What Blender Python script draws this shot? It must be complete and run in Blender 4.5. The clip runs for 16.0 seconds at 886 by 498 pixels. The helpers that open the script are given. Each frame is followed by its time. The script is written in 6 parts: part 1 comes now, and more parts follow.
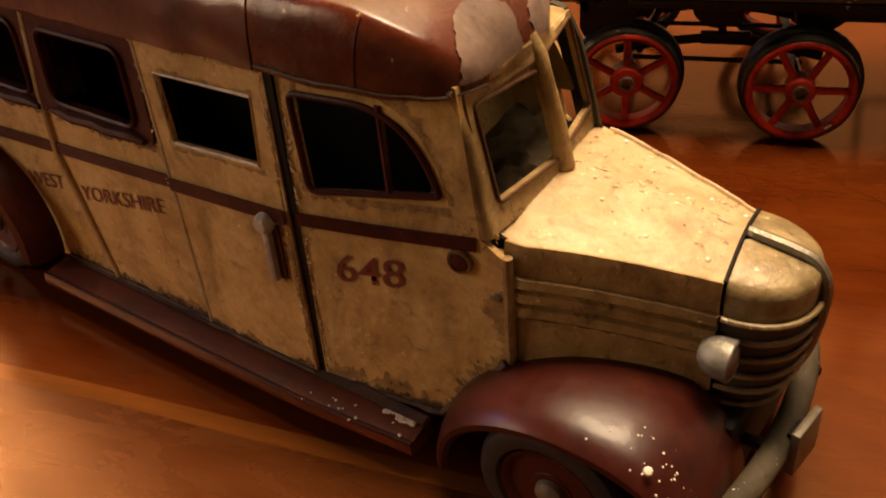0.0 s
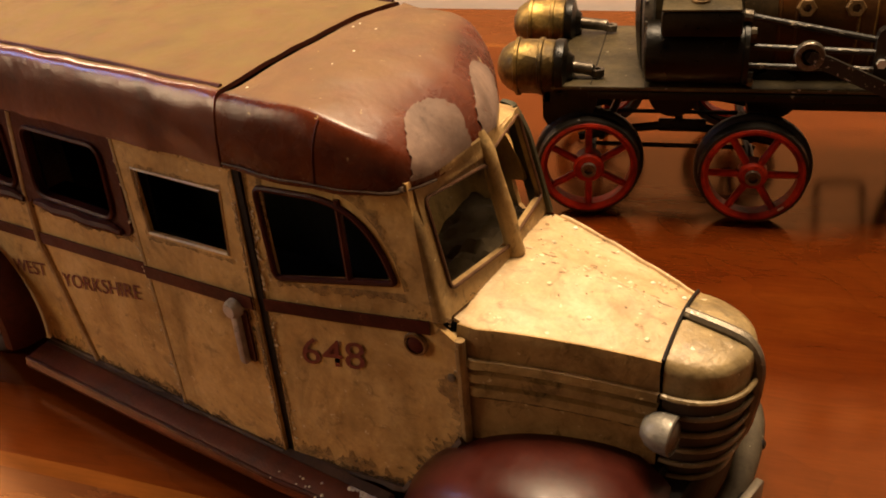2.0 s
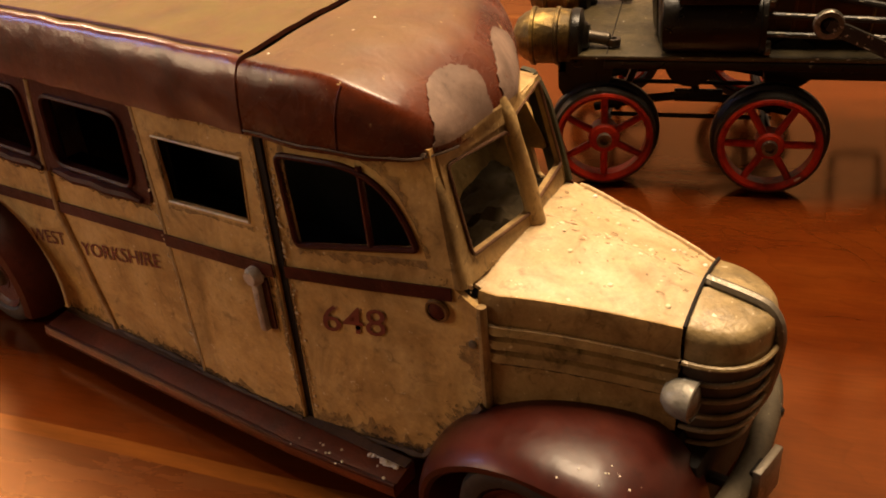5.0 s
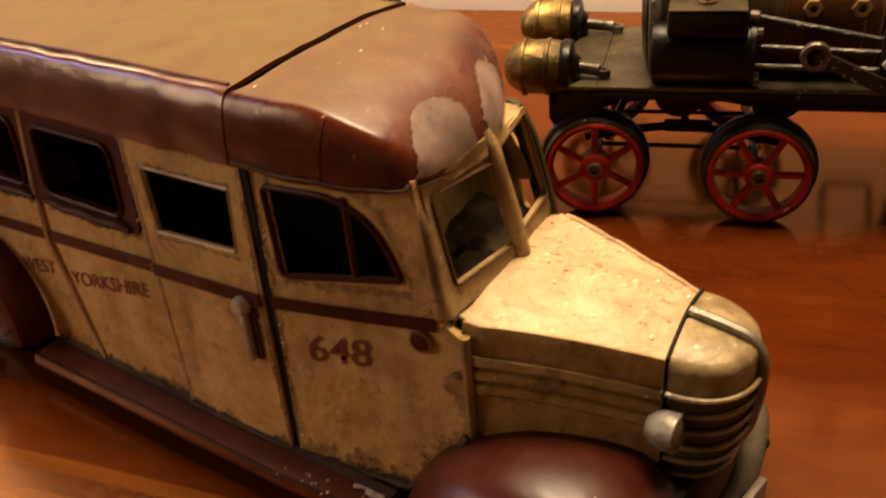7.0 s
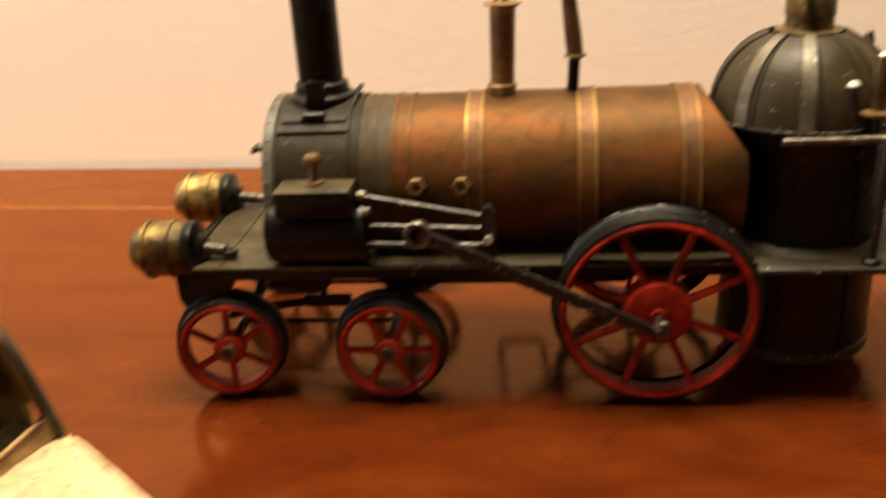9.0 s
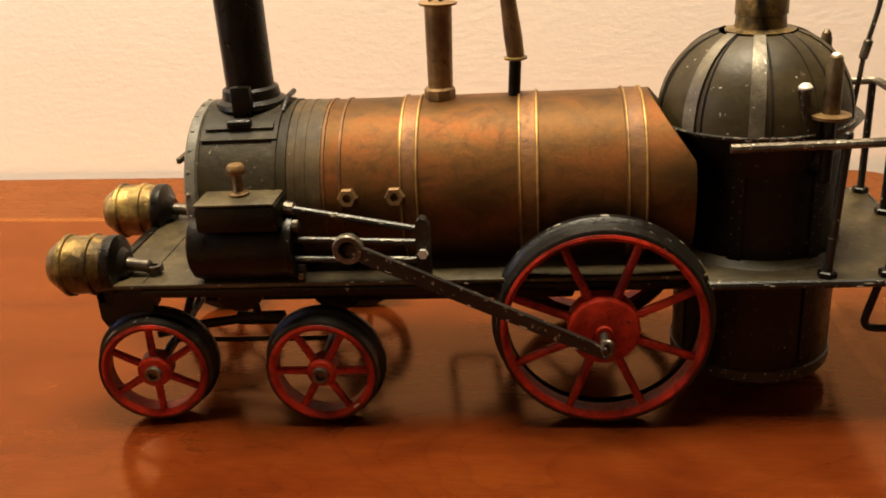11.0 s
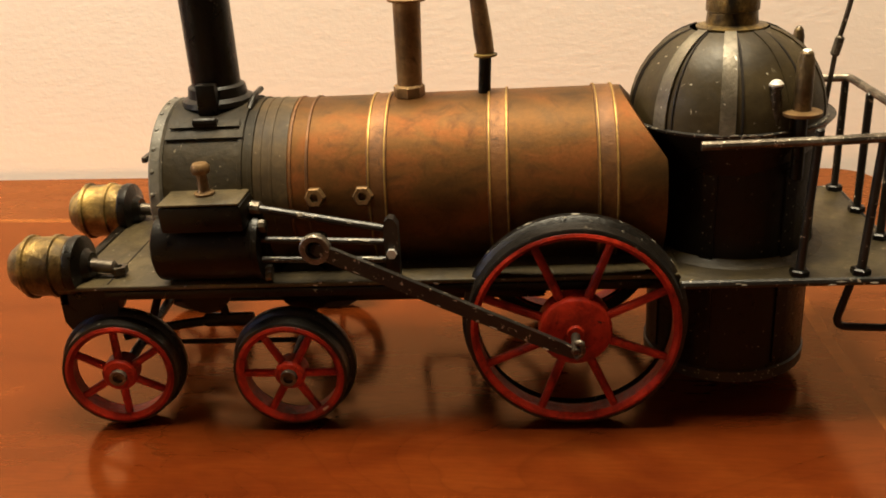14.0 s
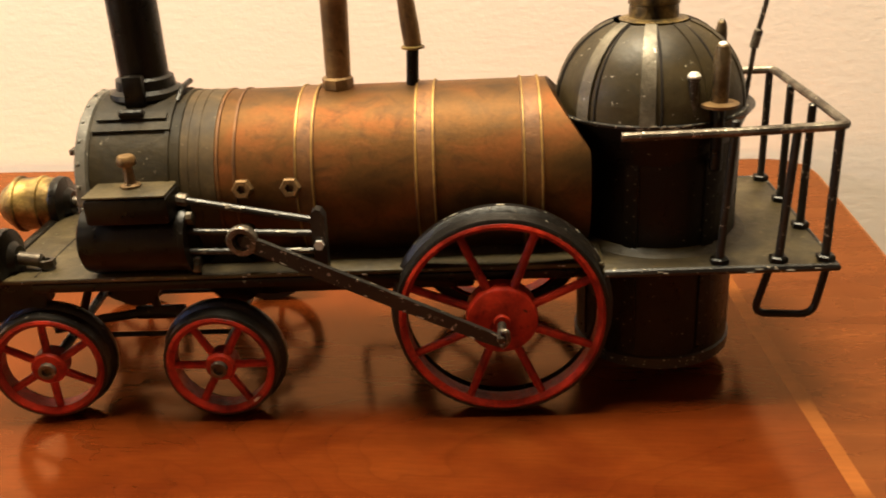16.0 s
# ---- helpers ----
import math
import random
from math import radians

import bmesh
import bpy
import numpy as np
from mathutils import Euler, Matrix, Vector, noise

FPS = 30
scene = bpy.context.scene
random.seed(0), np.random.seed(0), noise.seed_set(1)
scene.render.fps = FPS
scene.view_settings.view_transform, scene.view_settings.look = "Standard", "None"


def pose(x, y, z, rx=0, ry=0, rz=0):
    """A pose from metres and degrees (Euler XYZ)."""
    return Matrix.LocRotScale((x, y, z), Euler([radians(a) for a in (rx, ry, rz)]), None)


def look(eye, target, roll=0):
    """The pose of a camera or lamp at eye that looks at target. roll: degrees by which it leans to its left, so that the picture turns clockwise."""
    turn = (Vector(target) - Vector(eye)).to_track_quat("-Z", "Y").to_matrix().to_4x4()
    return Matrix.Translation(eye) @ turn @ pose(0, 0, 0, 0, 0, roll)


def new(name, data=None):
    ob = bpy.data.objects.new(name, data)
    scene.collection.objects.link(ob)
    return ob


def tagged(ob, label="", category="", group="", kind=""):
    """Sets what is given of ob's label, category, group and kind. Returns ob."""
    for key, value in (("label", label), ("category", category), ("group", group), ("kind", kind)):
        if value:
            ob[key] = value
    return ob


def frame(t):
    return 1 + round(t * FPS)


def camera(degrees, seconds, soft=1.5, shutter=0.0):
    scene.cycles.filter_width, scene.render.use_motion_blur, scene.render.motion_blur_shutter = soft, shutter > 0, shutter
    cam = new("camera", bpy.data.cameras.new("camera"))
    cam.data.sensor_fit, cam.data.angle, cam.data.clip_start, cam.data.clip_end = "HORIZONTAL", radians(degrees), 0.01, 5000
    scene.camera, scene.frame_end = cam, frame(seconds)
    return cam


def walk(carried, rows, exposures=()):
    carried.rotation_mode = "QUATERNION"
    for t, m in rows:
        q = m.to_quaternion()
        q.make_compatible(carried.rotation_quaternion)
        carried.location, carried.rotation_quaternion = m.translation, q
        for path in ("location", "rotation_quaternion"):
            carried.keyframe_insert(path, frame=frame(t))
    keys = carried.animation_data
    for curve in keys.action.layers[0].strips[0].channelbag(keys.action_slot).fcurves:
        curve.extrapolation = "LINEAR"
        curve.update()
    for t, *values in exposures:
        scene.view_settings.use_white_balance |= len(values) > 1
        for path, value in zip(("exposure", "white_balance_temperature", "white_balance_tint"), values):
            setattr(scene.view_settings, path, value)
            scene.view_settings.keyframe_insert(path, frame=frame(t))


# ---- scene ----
cam = camera(50.9, 16.0, soft=1.8, shutter=0.5)
PATH = [
    (0, (0.068, 0.057, 0.243), (-0.432, 1.624, -0.895), -5.0),
    (0.5, (0.068, 0.059, 0.238), (-0.422, 1.61, -0.925), -4.9),
    (1, (0.074, 0.053, 0.245), (-0.429, 1.656, -0.84), -5.0),
    (1.5, (0.079, 0.047, 0.253), (-0.432, 1.706, -0.741), -5.2),
    (2, (0.083, 0.047, 0.254), (-0.413, 1.706, -0.748), -5.0),
    (2.5, (0.086, 0.047, 0.254), (-0.413, 1.702, -0.754), -5.2),
    (3, (0.082, 0.049, 0.252), (-0.42, 1.693, -0.772), -5.2),
    (3.5, (0.082, 0.049, 0.252), (-0.411, 1.692, -0.776), -5.0),
    (4, (0.081, 0.045, 0.253), (-0.418, 1.684, -0.778), -5.2),
    (6.5, (0.078, 0.044, 0.251), (-0.435, 1.66, -0.81), -5.3),
    (7, (0.084, 0.045, 0.254), (-0.427, 1.702, -0.744), -5.1),
    (7.5, (0.107, 0.052, 0.26), (-0.354, 1.757, -0.678), -4.8),
    (8, (0.138, 0.07, 0.263), (-0.271, 1.82, -0.614), -4.6),
    (8.5, (0.171, 0.082, 0.265), (-0.17, 1.852, -0.602), -4.6),
    (9, (0.201, 0.095, 0.266), (-0.03, 1.921, -0.517), -3.7),
    (9.2, (0.222, 0.101, 0.26), (-0.012, 1.953, -0.459), -3.8),
    (11.5, (0.228, 0.123, 0.257), (0.03, 1.955, -0.52), -3.7),
    (12, (0.233, 0.12, 0.259), (0.05, 1.975, -0.465), -3.4),
    (12.5, (0.234, 0.119, 0.263), (0.027, 2.002, -0.38), -3.8),
    (13, (0.233, 0.122, 0.26), (0.024, 1.987, -0.43), -3.9),
    (13.5, (0.232, 0.126, 0.256), (0.034, 1.976, -0.477), -3.8),
    (14, (0.232, 0.129, 0.254), (0.05, 1.965, -0.517), -3.7),
    (14.5, (0.23, 0.127, 0.254), (0.045, 1.962, -0.519), -3.7),
    (15, (0.233, 0.127, 0.255), (0.057, 1.961, -0.523), -3.6),
    (15.5, (0.24, 0.127, 0.255), (0.086, 1.961, -0.528), -3.5),
    (16, (0.25, 0.126, 0.254), (0.14, 1.96, -0.537), -3.2),
]
EXPOSURES = [(0, 1.18, 6000, 15), (7, 1.2, 6000, 15), (7.5, 1.3, 5850, 13), (8, 1.38, 5600, 10), (9.2, 1.68, 5150, 5), (11.5, 1.75, 5150, 4), (12, 1.75, 5150, 4), (12.5, 1.56, 5250, 4), (13.5, 1.52, 5250, 4), (14.2, 1.75, 5150, 3), (15, 1.81, 5150, 3), (16, 1.99, 5150, 3)]
walk(cam, [(t, look(eye, target, roll)) for t, eye, target, roll in PATH], EXPOSURES)

# ---- light and exposure ----
world = bpy.data.worlds.new("world")
scene.world = world
world.use_nodes = True
world.node_tree.nodes["Background"].inputs[0].default_value = (0.9, 0.75, 0.6, 1)
world.node_tree.nodes["Background"].inputs[1].default_value = 0.002


def point_lamp(name, place, watts, colour, radius):
    data = bpy.data.lights.new(name, "POINT")
    data.energy, data.color, data.shadow_soft_size = watts, colour, radius
    ob = new(name, data)
    ob.location = place
    return ob


def area_lamp(name, eye, target, watts, colour, sx, sy):
    data = bpy.data.lights.new(name, "AREA")
    data.shape, data.size, data.size_y, data.energy, data.color = "RECTANGLE", sx, sy, watts, colour
    ob = new(name, data)
    ob.matrix_world = look(eye, target)
    return ob


area_lamp("ceiling_lamp", (0.06, 0.60, 1.66), (0.06, 0.60, 0.0), 29.0, (1.0, 0.72, 0.40), 0.8, 0.46)
point_lamp("wall_lamp_bulb", (-1.10, 0.80, 0.95), 8.0, (1.0, 0.73, 0.41), 0.09)
# Warm fill added from the left for the bus side; its source is unseen.
area_lamp("side_fill_light", (-2.05, -0.45, 0.78), (-0.1, 0.3, 0.05), 5.8, (1.0, 0.69, 0.36), 0.5, 0.8)
area_lamp("window_daylight", (-2.10, 0.12, 0.95), (-0.2, 0.3, 0.1), 1.7, (0.42, 0.52, 1.0), 0.24, 0.34)


# ---- materials ----
def mat_base(name):
    m = bpy.data.materials.new(name)
    m.use_nodes = True
    nt = m.node_tree
    return m, nt, nt.nodes["Principled BSDF"]


def node(nt, kind, **inputs):
    n = nt.nodes.new(kind)
    for key, value in inputs.items():
        n.inputs[key.replace("_", " ")].default_value = value
    return n


def coords(nt, scale=(1, 1, 1), turn=(0, 0, 0)):
    tc = nt.nodes.new("ShaderNodeTexCoord")
    mp = node(nt, "ShaderNodeMapping", Scale=scale, Rotation=turn)
    nt.links.new(tc.outputs["Object"], mp.inputs["Vector"])
    return mp.outputs["Vector"]


def ramp(nt, fac, stops):
    r = nt.nodes.new("ShaderNodeValToRGB")
    els = r.color_ramp.elements
    while len(els) < len(stops):
        els.new(0.5)
    for e, (p, c) in zip(els, stops):
        e.position, e.color = p, (*c, 1) if len(c) == 3 else c
    nt.links.new(fac, r.inputs["Fac"])
    return r.outputs["Color"]


def noise_tex(nt, vec, scale, detail=4, rough=0.6, distort=0.0):
    n = node(nt, "ShaderNodeTexNoise", Scale=scale, Detail=detail, Roughness=rough, Distortion=distort)
    nt.links.new(vec, n.inputs["Vector"])
    return n.outputs["Fac"]


def mix(nt, fac, a, b, kind="MIX"):
    m = nt.nodes.new("ShaderNodeMix")
    m.data_type, m.blend_type = "RGBA", kind
    for sock, v in ((m.inputs[0], fac), (m.inputs[6], a), (m.inputs[7], b)):
        if isinstance(v, (int, float)):
            sock.default_value = v
        elif isinstance(v, tuple):
            sock.default_value = (*v, 1)
        else:
            nt.links.new(v, sock)
    return m.outputs[2]


def bump(nt, bsdf, height, strength, distance):
    b = node(nt, "ShaderNodeBump", Strength=strength, Distance=distance)
    nt.links.new(height, b.inputs["Height"])
    nt.links.new(b.outputs["Normal"], bsdf.inputs["Normal"])


def grey(v):
    return (v, v, v)


def worn(name, base, dark, light, rough=(0.35, 0.6), metal=0.0, dirt=0.5, chips=0.0, chip_colour=(0.5, 0.48, 0.42), coat=0.0, size=1.0, relief=0.4, gloss=0.5, stain=0.0, lumps=0.0, specks=0.0, lump_scale=75):
    """An old painted or metal surface: blotches, fine grain, dirt spots and worn chips."""
    m, nt, b = mat_base(name)
    v = coords(nt)
    big = noise_tex(nt, v, 38 * size, 5, 0.62, 0.4)
    fine = noise_tex(nt, v, 420 * size, 4, 0.7)
    col = ramp(nt, big, [(0.28, dark), (0.5, base), (0.76, light)])
    col = mix(nt, 0.22, col, ramp(nt, fine, [(0.3, grey(0.25)), (0.7, grey(0.85))]), "OVERLAY")
    spots = noise_tex(nt, v, 130 * size, 6, 0.72, 0.8)
    col = mix(nt, ramp(nt, spots, [(0.56, grey(0)), (0.74, grey(dirt))]), col, tuple(c * 0.22 for c in dark))
    if stain:
        wash = noise_tex(nt, coords(nt, (1, 1, 0.6)), 30 * size, 6, 0.68, 1.2)
        col = mix(nt, ramp(nt, wash, [(0.46, grey(0)), (0.70, grey(stain))]), col, tuple(c * 0.55 for c in dark))
    if chips:
        ch = noise_tex(nt, v, 190 * size, 5, 0.75, 0.3)
        col = mix(nt, ramp(nt, ch, [(0.70 - 0.1 * chips, grey(0)), (0.72 - 0.1 * chips, grey(1))]), col, chip_colour)
    nt.links.new(col, b.inputs["Base Color"])
    nt.links.new(ramp(nt, spots, [(0.3, grey(rough[0])), (0.75, grey(rough[1]))]), b.inputs["Roughness"])
    b.inputs["Metallic"].default_value = metal
    b.inputs["Specular IOR Level"].default_value = gloss
    b.inputs["Coat Weight"].default_value = coat
    b.inputs["Coat Roughness"].default_value = 0.12
    if specks:
        sp = noise_tex(nt, v, 330 * size, 3, 0.6)
        col = mix(nt, ramp(nt, sp, [(0.70 - 0.06 * specks, grey(0)), (0.73 - 0.06 * specks, grey(0.8))]), col, chip_colour)
        nt.links.new(col, b.inputs["Base Color"])
    bump(nt, b, mix(nt, 0.5, spots, fine), relief, 0.0006)
    nt.links.new(b.inputs["Normal"].links[0].from_socket, b.inputs["Coat Normal"])
    if lumps:
        soft = node(nt, "ShaderNodeBump", Strength=lumps, Distance=0.004)
        nt.links.new(noise_tex(nt, v, lump_scale * size, 3, 0.5, 0.3), soft.inputs["Height"])
        hard = b.inputs["Normal"].links[0].from_node
        nt.links.new(soft.outputs["Normal"], hard.inputs["Normal"])
    return m


def wood(name, dark, base, light, turn, rough=0.14, stretch=(2.2, 14, 14), lines=0.5, shine=1.35):
    """Polished veneer: soft figure, thin growth lines and pores."""
    m, nt, b = mat_base(name)
    v = coords(nt, stretch, turn)
    swirl = noise_tex(nt, v, 1.1, 3, 0.5, 2.6)
    v2 = coords(nt, (40, 520, 520), turn)
    pores = noise_tex(nt, v2, 1.0, 5, 0.7)
    rings = noise_tex(nt, v, 0.75, 4, 0.50, 0.9)
    many = nt.nodes.new("ShaderNodeMath")
    many.operation = "MULTIPLY"
    many.inputs[1].default_value = 15.0
    nt.links.new(rings, many.inputs[0])
    saw = nt.nodes.new("ShaderNodeMath")
    saw.operation = "FRACT"
    nt.links.new(many.outputs[0], saw.inputs[0])
    col = ramp(nt, swirl, [(0.3, dark), (0.52, base), (0.75, light)])
    line = ramp(nt, saw.outputs[0], [(0.0, grey(lines)), (0.06, grey(lines * 0.45)), (0.30, grey(0.0)), (0.96, grey(0.0)), (1.0, grey(lines))])
    col = mix(nt, line, col, tuple(c * 0.45 for c in dark))
    mottle = noise_tex(nt, coords(nt, (30, 60, 60), turn), 1.0, 6, 0.7)
    col = mix(nt, 0.22, col, ramp(nt, mottle, [(0.3, grey(0.25)), (0.7, grey(0.75))]), "OVERLAY")
    col = mix(nt, 0.20, col, ramp(nt, pores, [(0.35, grey(0.22)), (0.62, grey(0.62))]), "OVERLAY")
    nt.links.new(col, b.inputs["Base Color"])
    b.inputs["Roughness"].default_value = 0.6
    b.inputs["Specular IOR Level"].default_value = 0.0
    bump(nt, b, pores, 0.10, 0.0003)
    haze = noise_tex(nt, coords(nt, (3, 9, 9), turn), 6, 5, 0.65, 0.5)
    varnish = node(nt, "ShaderNodeBsdfGlossy", Color=(1.0, 0.53, 0.24, 1))
    nt.links.new(ramp(nt, haze, [(0.3, grey(rough * 0.8)), (0.7, grey(rough * 1.3))]), varnish.inputs["Roughness"])
    nt.links.new(b.inputs["Normal"].links[0].from_socket, varnish.inputs["Normal"])
    fres = node(nt, "ShaderNodeFresnel", IOR=1.5)
    amount = nt.nodes.new("ShaderNodeMath")
    amount.operation, amount.inputs[1].default_value = "MULTIPLY", shine
    nt.links.new(fres.outputs[0], amount.inputs[0])
    both = nt.nodes.new("ShaderNodeMixShader")
    nt.links.new(amount.outputs[0], both.inputs[0])
    nt.links.new(b.outputs[0], both.inputs[1])
    nt.links.new(varnish.outputs[0], both.inputs[2])
    nt.links.new(both.outputs[0], nt.nodes["Material Output"].inputs["Surface"])
    return m


def plaster(name, base, warm):
    m, nt, b = mat_base(name)
    v = coords(nt)
    big = noise_tex(nt, v, 2.2, 4, 0.55)
    fine = noise_tex(nt, v, 210, 3, 0.6)
    mid = noise_tex(nt, coords(nt, (60, 60, 150)), 1.0, 4, 0.6)
    col = ramp(nt, big, [(0.3, base), (0.7, warm)])
    nt.links.new(col, b.inputs["Base Color"])
    b.inputs["Roughness"].default_value = 0.75
    bump(nt, b, mix(nt, 0.5, fine, mid), 0.36, 0.0012)
    return m


CREAM = worn("aged cream paint", (0.4438, 0.309, 0.1533), (0.2569, 0.1566, 0.06133), (0.5448, 0.4285, 0.259), (0.40, 0.62), dirt=0.55, chips=0.12, chip_colour=(0.72, 0.60, 0.38), relief=0.9, stain=0.42, lumps=0.30, specks=0.3, gloss=0.4)
SIDECREAM = worn("yellowed cream side paint", (0.55, 0.352, 0.121), (0.33, 0.187, 0.0528), (0.682, 0.484, 0.2035), (0.40, 0.62), dirt=0.7, chips=0.12, chip_colour=(0.72, 0.60, 0.38), relief=0.9, stain=0.58, lumps=0.30, specks=0.3, gloss=0.4)
RUBBED = worn("rubbed pale cream edge", (0.68, 0.561, 0.352), (0.46, 0.3366, 0.176), (0.78, 0.6936, 0.495), (0.35, 0.55), dirt=0.8, relief=0.9, stain=0.5)
MAROON = worn("glossy maroon paint", (0.03659, 0.005379, 0.00241), (0.01828, 0.003074, 0.001607), (0.05692, 0.01126, 0.004821), (0.30, 0.44), dirt=0.45, coat=0.10, relief=0.12, lumps=0.06, gloss=0.3)
TRIM = worn("maroon trim paint", (0.05419, 0.01013, 0.0054), (0.02869, 0.0054, 0.003375), (0.08288, 0.01755, 0.00945), (0.35, 0.55), gloss=0.18, dirt=0.5, relief=0.6, chips=0.12, chip_colour=(0.24, 0.11, 0.06))
GRIMY = worn("grimy brown-cream paint", (0.34, 0.2167, 0.08075), (0.1615, 0.0935, 0.0323), (0.493, 0.34, 0.1445), (0.38, 0.6), dirt=0.95, stain=0.9, relief=0.9, lumps=0.3, specks=0.3, chip_colour=(0.66, 0.52, 0.28), gloss=0.35)
PATCH = worn("bare faded pink filler", (0.2078, 0.133, 0.09781), (0.1212, 0.06916, 0.04765), (0.2771, 0.1915, 0.1505), (0.6, 0.8), dirt=0.9, chips=0.6, chip_colour=(0.14, 0.065, 0.04), stain=0.7, relief=0.5)
ROOF = worn("dusty maroon roof paint with painted sheen", (0.0952, 0.01665, 0.00408), (0.04675, 0.00918, 0.00204), (0.136, 0.03328, 0.00714), (0.28, 0.46), dirt=0.4, coat=0.6, relief=0.3, lumps=0.38, gloss=0.35, lump_scale=30)


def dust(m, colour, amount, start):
    """Tan of dust and of the wall's reflection, painted where a surface faces up."""
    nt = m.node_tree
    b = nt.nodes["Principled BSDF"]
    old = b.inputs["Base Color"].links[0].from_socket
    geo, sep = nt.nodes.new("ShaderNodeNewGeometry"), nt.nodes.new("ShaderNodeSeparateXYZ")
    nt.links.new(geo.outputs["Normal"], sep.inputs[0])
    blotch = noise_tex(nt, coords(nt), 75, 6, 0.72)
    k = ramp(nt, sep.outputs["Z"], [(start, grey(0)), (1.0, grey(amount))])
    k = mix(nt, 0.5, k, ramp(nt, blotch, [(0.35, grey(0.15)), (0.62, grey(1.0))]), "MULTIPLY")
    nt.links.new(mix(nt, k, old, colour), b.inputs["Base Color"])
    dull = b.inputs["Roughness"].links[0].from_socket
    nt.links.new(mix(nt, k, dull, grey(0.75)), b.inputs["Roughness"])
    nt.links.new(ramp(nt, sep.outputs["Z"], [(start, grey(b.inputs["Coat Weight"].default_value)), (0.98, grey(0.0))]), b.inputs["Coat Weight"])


# The roof's tan top: dust plus wall sheen put into the colour.
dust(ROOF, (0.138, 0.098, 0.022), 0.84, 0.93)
ROOFTIP = worn("worn maroon roof front paint", (0.0884, 0.01607, 0.003264), (0.04675, 0.008606, 0.00204), (0.1318, 0.03442, 0.00612), (0.20, 0.36), dirt=0.3, relief=0.25, lumps=0.12, gloss=0.45, specks=0.10, chip_colour=(0.5, 0.36, 0.18))
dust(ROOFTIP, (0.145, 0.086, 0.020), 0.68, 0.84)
BOARD = worn("dirty dark maroon board", (0.09639, 0.01782, 0.00553), (0.04406, 0.009979, 0.003686), (0.1515, 0.03421, 0.01106), (0.28, 0.48), gloss=0.5, dirt=0.5, stain=0.6, chips=0.15, chip_colour=(0.16, 0.08, 0.05), relief=0.8)
GRIME = worn("dark grimy groove", (0.010, 0.007, 0.005), (0.006, 0.004, 0.003), (0.02, 0.014, 0.010), (0.6, 0.8), gloss=0.2)
RUBBER = worn("old black rubber", (0.01, 0.009, 0.0085), (0.006, 0.0055, 0.005), (0.0175, 0.015, 0.0135), (0.5, 0.7))
TIN = worn("dull bare tin", (0.56, 0.53, 0.48), (0.30, 0.27, 0.23), (0.72, 0.69, 0.64), (0.26, 0.5), metal=0.35, dirt=0.7, relief=0.8, lumps=0.2)
OLDTIN = worn("tarnished grey tin", (0.15, 0.125, 0.09), (0.07, 0.058, 0.042), (0.24, 0.205, 0.15), (0.35, 0.6), metal=0.4, dirt=0.7, relief=0.8, specks=0.5, chip_colour=(0.45, 0.40, 0.30))
BARTIN = worn("scuffed brown grille bar", (0.24, 0.18, 0.095), (0.10, 0.07, 0.035), (0.42, 0.34, 0.21), (0.35, 0.55), metal=0.2, dirt=0.7, specks=0.5, chip_colour=(0.6, 0.52, 0.38))
GREYBAR = worn("dull grey-brown bumper paint", (0.060, 0.047, 0.030), (0.032, 0.025, 0.016), (0.095, 0.076, 0.050), (0.6, 0.8), gloss=0.15, dirt=0.5, specks=0.35, chip_colour=(0.5, 0.44, 0.34))
NOSE = worn("browned cream nose", (0.289, 0.2082, 0.08925), (0.136, 0.08925, 0.0357), (0.442, 0.34, 0.1785), (0.32, 0.5), metal=0.1, dirt=0.8, stain=0.7, relief=0.9, lumps=0.3, specks=0.6, chip_colour=(0.7, 0.6, 0.42))
BLACK = worn("black lacquered tin", (0.00306, 0.002025, 0.000855), (0.00153, 0.001035, 0.000495), (0.006528, 0.0045, 0.002025), (0.24, 0.42), dirt=0.3, chips=0.05, chip_colour=(0.13, 0.11, 0.08), gloss=0.22, relief=0.5, lumps=0.15, specks=0.1)
DUSTY = worn("dusty black tin", (0.01958, 0.01365, 0.004185), (0.006912, 0.004641, 0.001581), (0.04147, 0.02894, 0.009765), (0.45, 0.65), gloss=0.2, dirt=0.5, chips=0.12, chip_colour=(0.20, 0.17, 0.11), relief=0.7, lumps=0.15, specks=0.2)
DECKDUST = worn("khaki dust on black tin", (0.040, 0.029, 0.0105), (0.014, 0.010, 0.004), (0.090, 0.066, 0.026), (0.38, 0.6), gloss=0.3, dirt=0.6, stain=0.4, chips=0.12, chip_colour=(0.26, 0.21, 0.11), relief=0.7, lumps=0.2, specks=0.2)
CHIPPED = worn("chipped black metal", (0.010, 0.0085, 0.0065), (0.005, 0.0042, 0.0034), (0.026, 0.022, 0.017), (0.28, 0.5), metal=0.2, dirt=0.3, chips=0.75, chip_colour=(0.36, 0.31, 0.23), specks=0.5, relief=0.7)
STEEL = worn("scuffed dark steel", (0.085, 0.07, 0.052), (0.022, 0.018, 0.014), (0.30, 0.265, 0.21), (0.25, 0.5), metal=0.75, dirt=0.7, chips=0.5, chip_colour=(0.60, 0.54, 0.44), size=1.6, relief=0.8, specks=0.6)
BRASS = worn("tarnished brass", (0.15, 0.098, 0.024), (0.020, 0.013, 0.005), (0.62, 0.43, 0.120), (0.26, 0.5), metal=0.7, dirt=1.0, stain=1.0, relief=1.0, lumps=0.3, size=1.35)
OLDBRASS = worn("dull brown brass", (0.19, 0.115, 0.042), (0.085, 0.05, 0.02), (0.33, 0.21, 0.085), (0.35, 0.55), metal=0.6, dirt=0.8, stain=0.5)
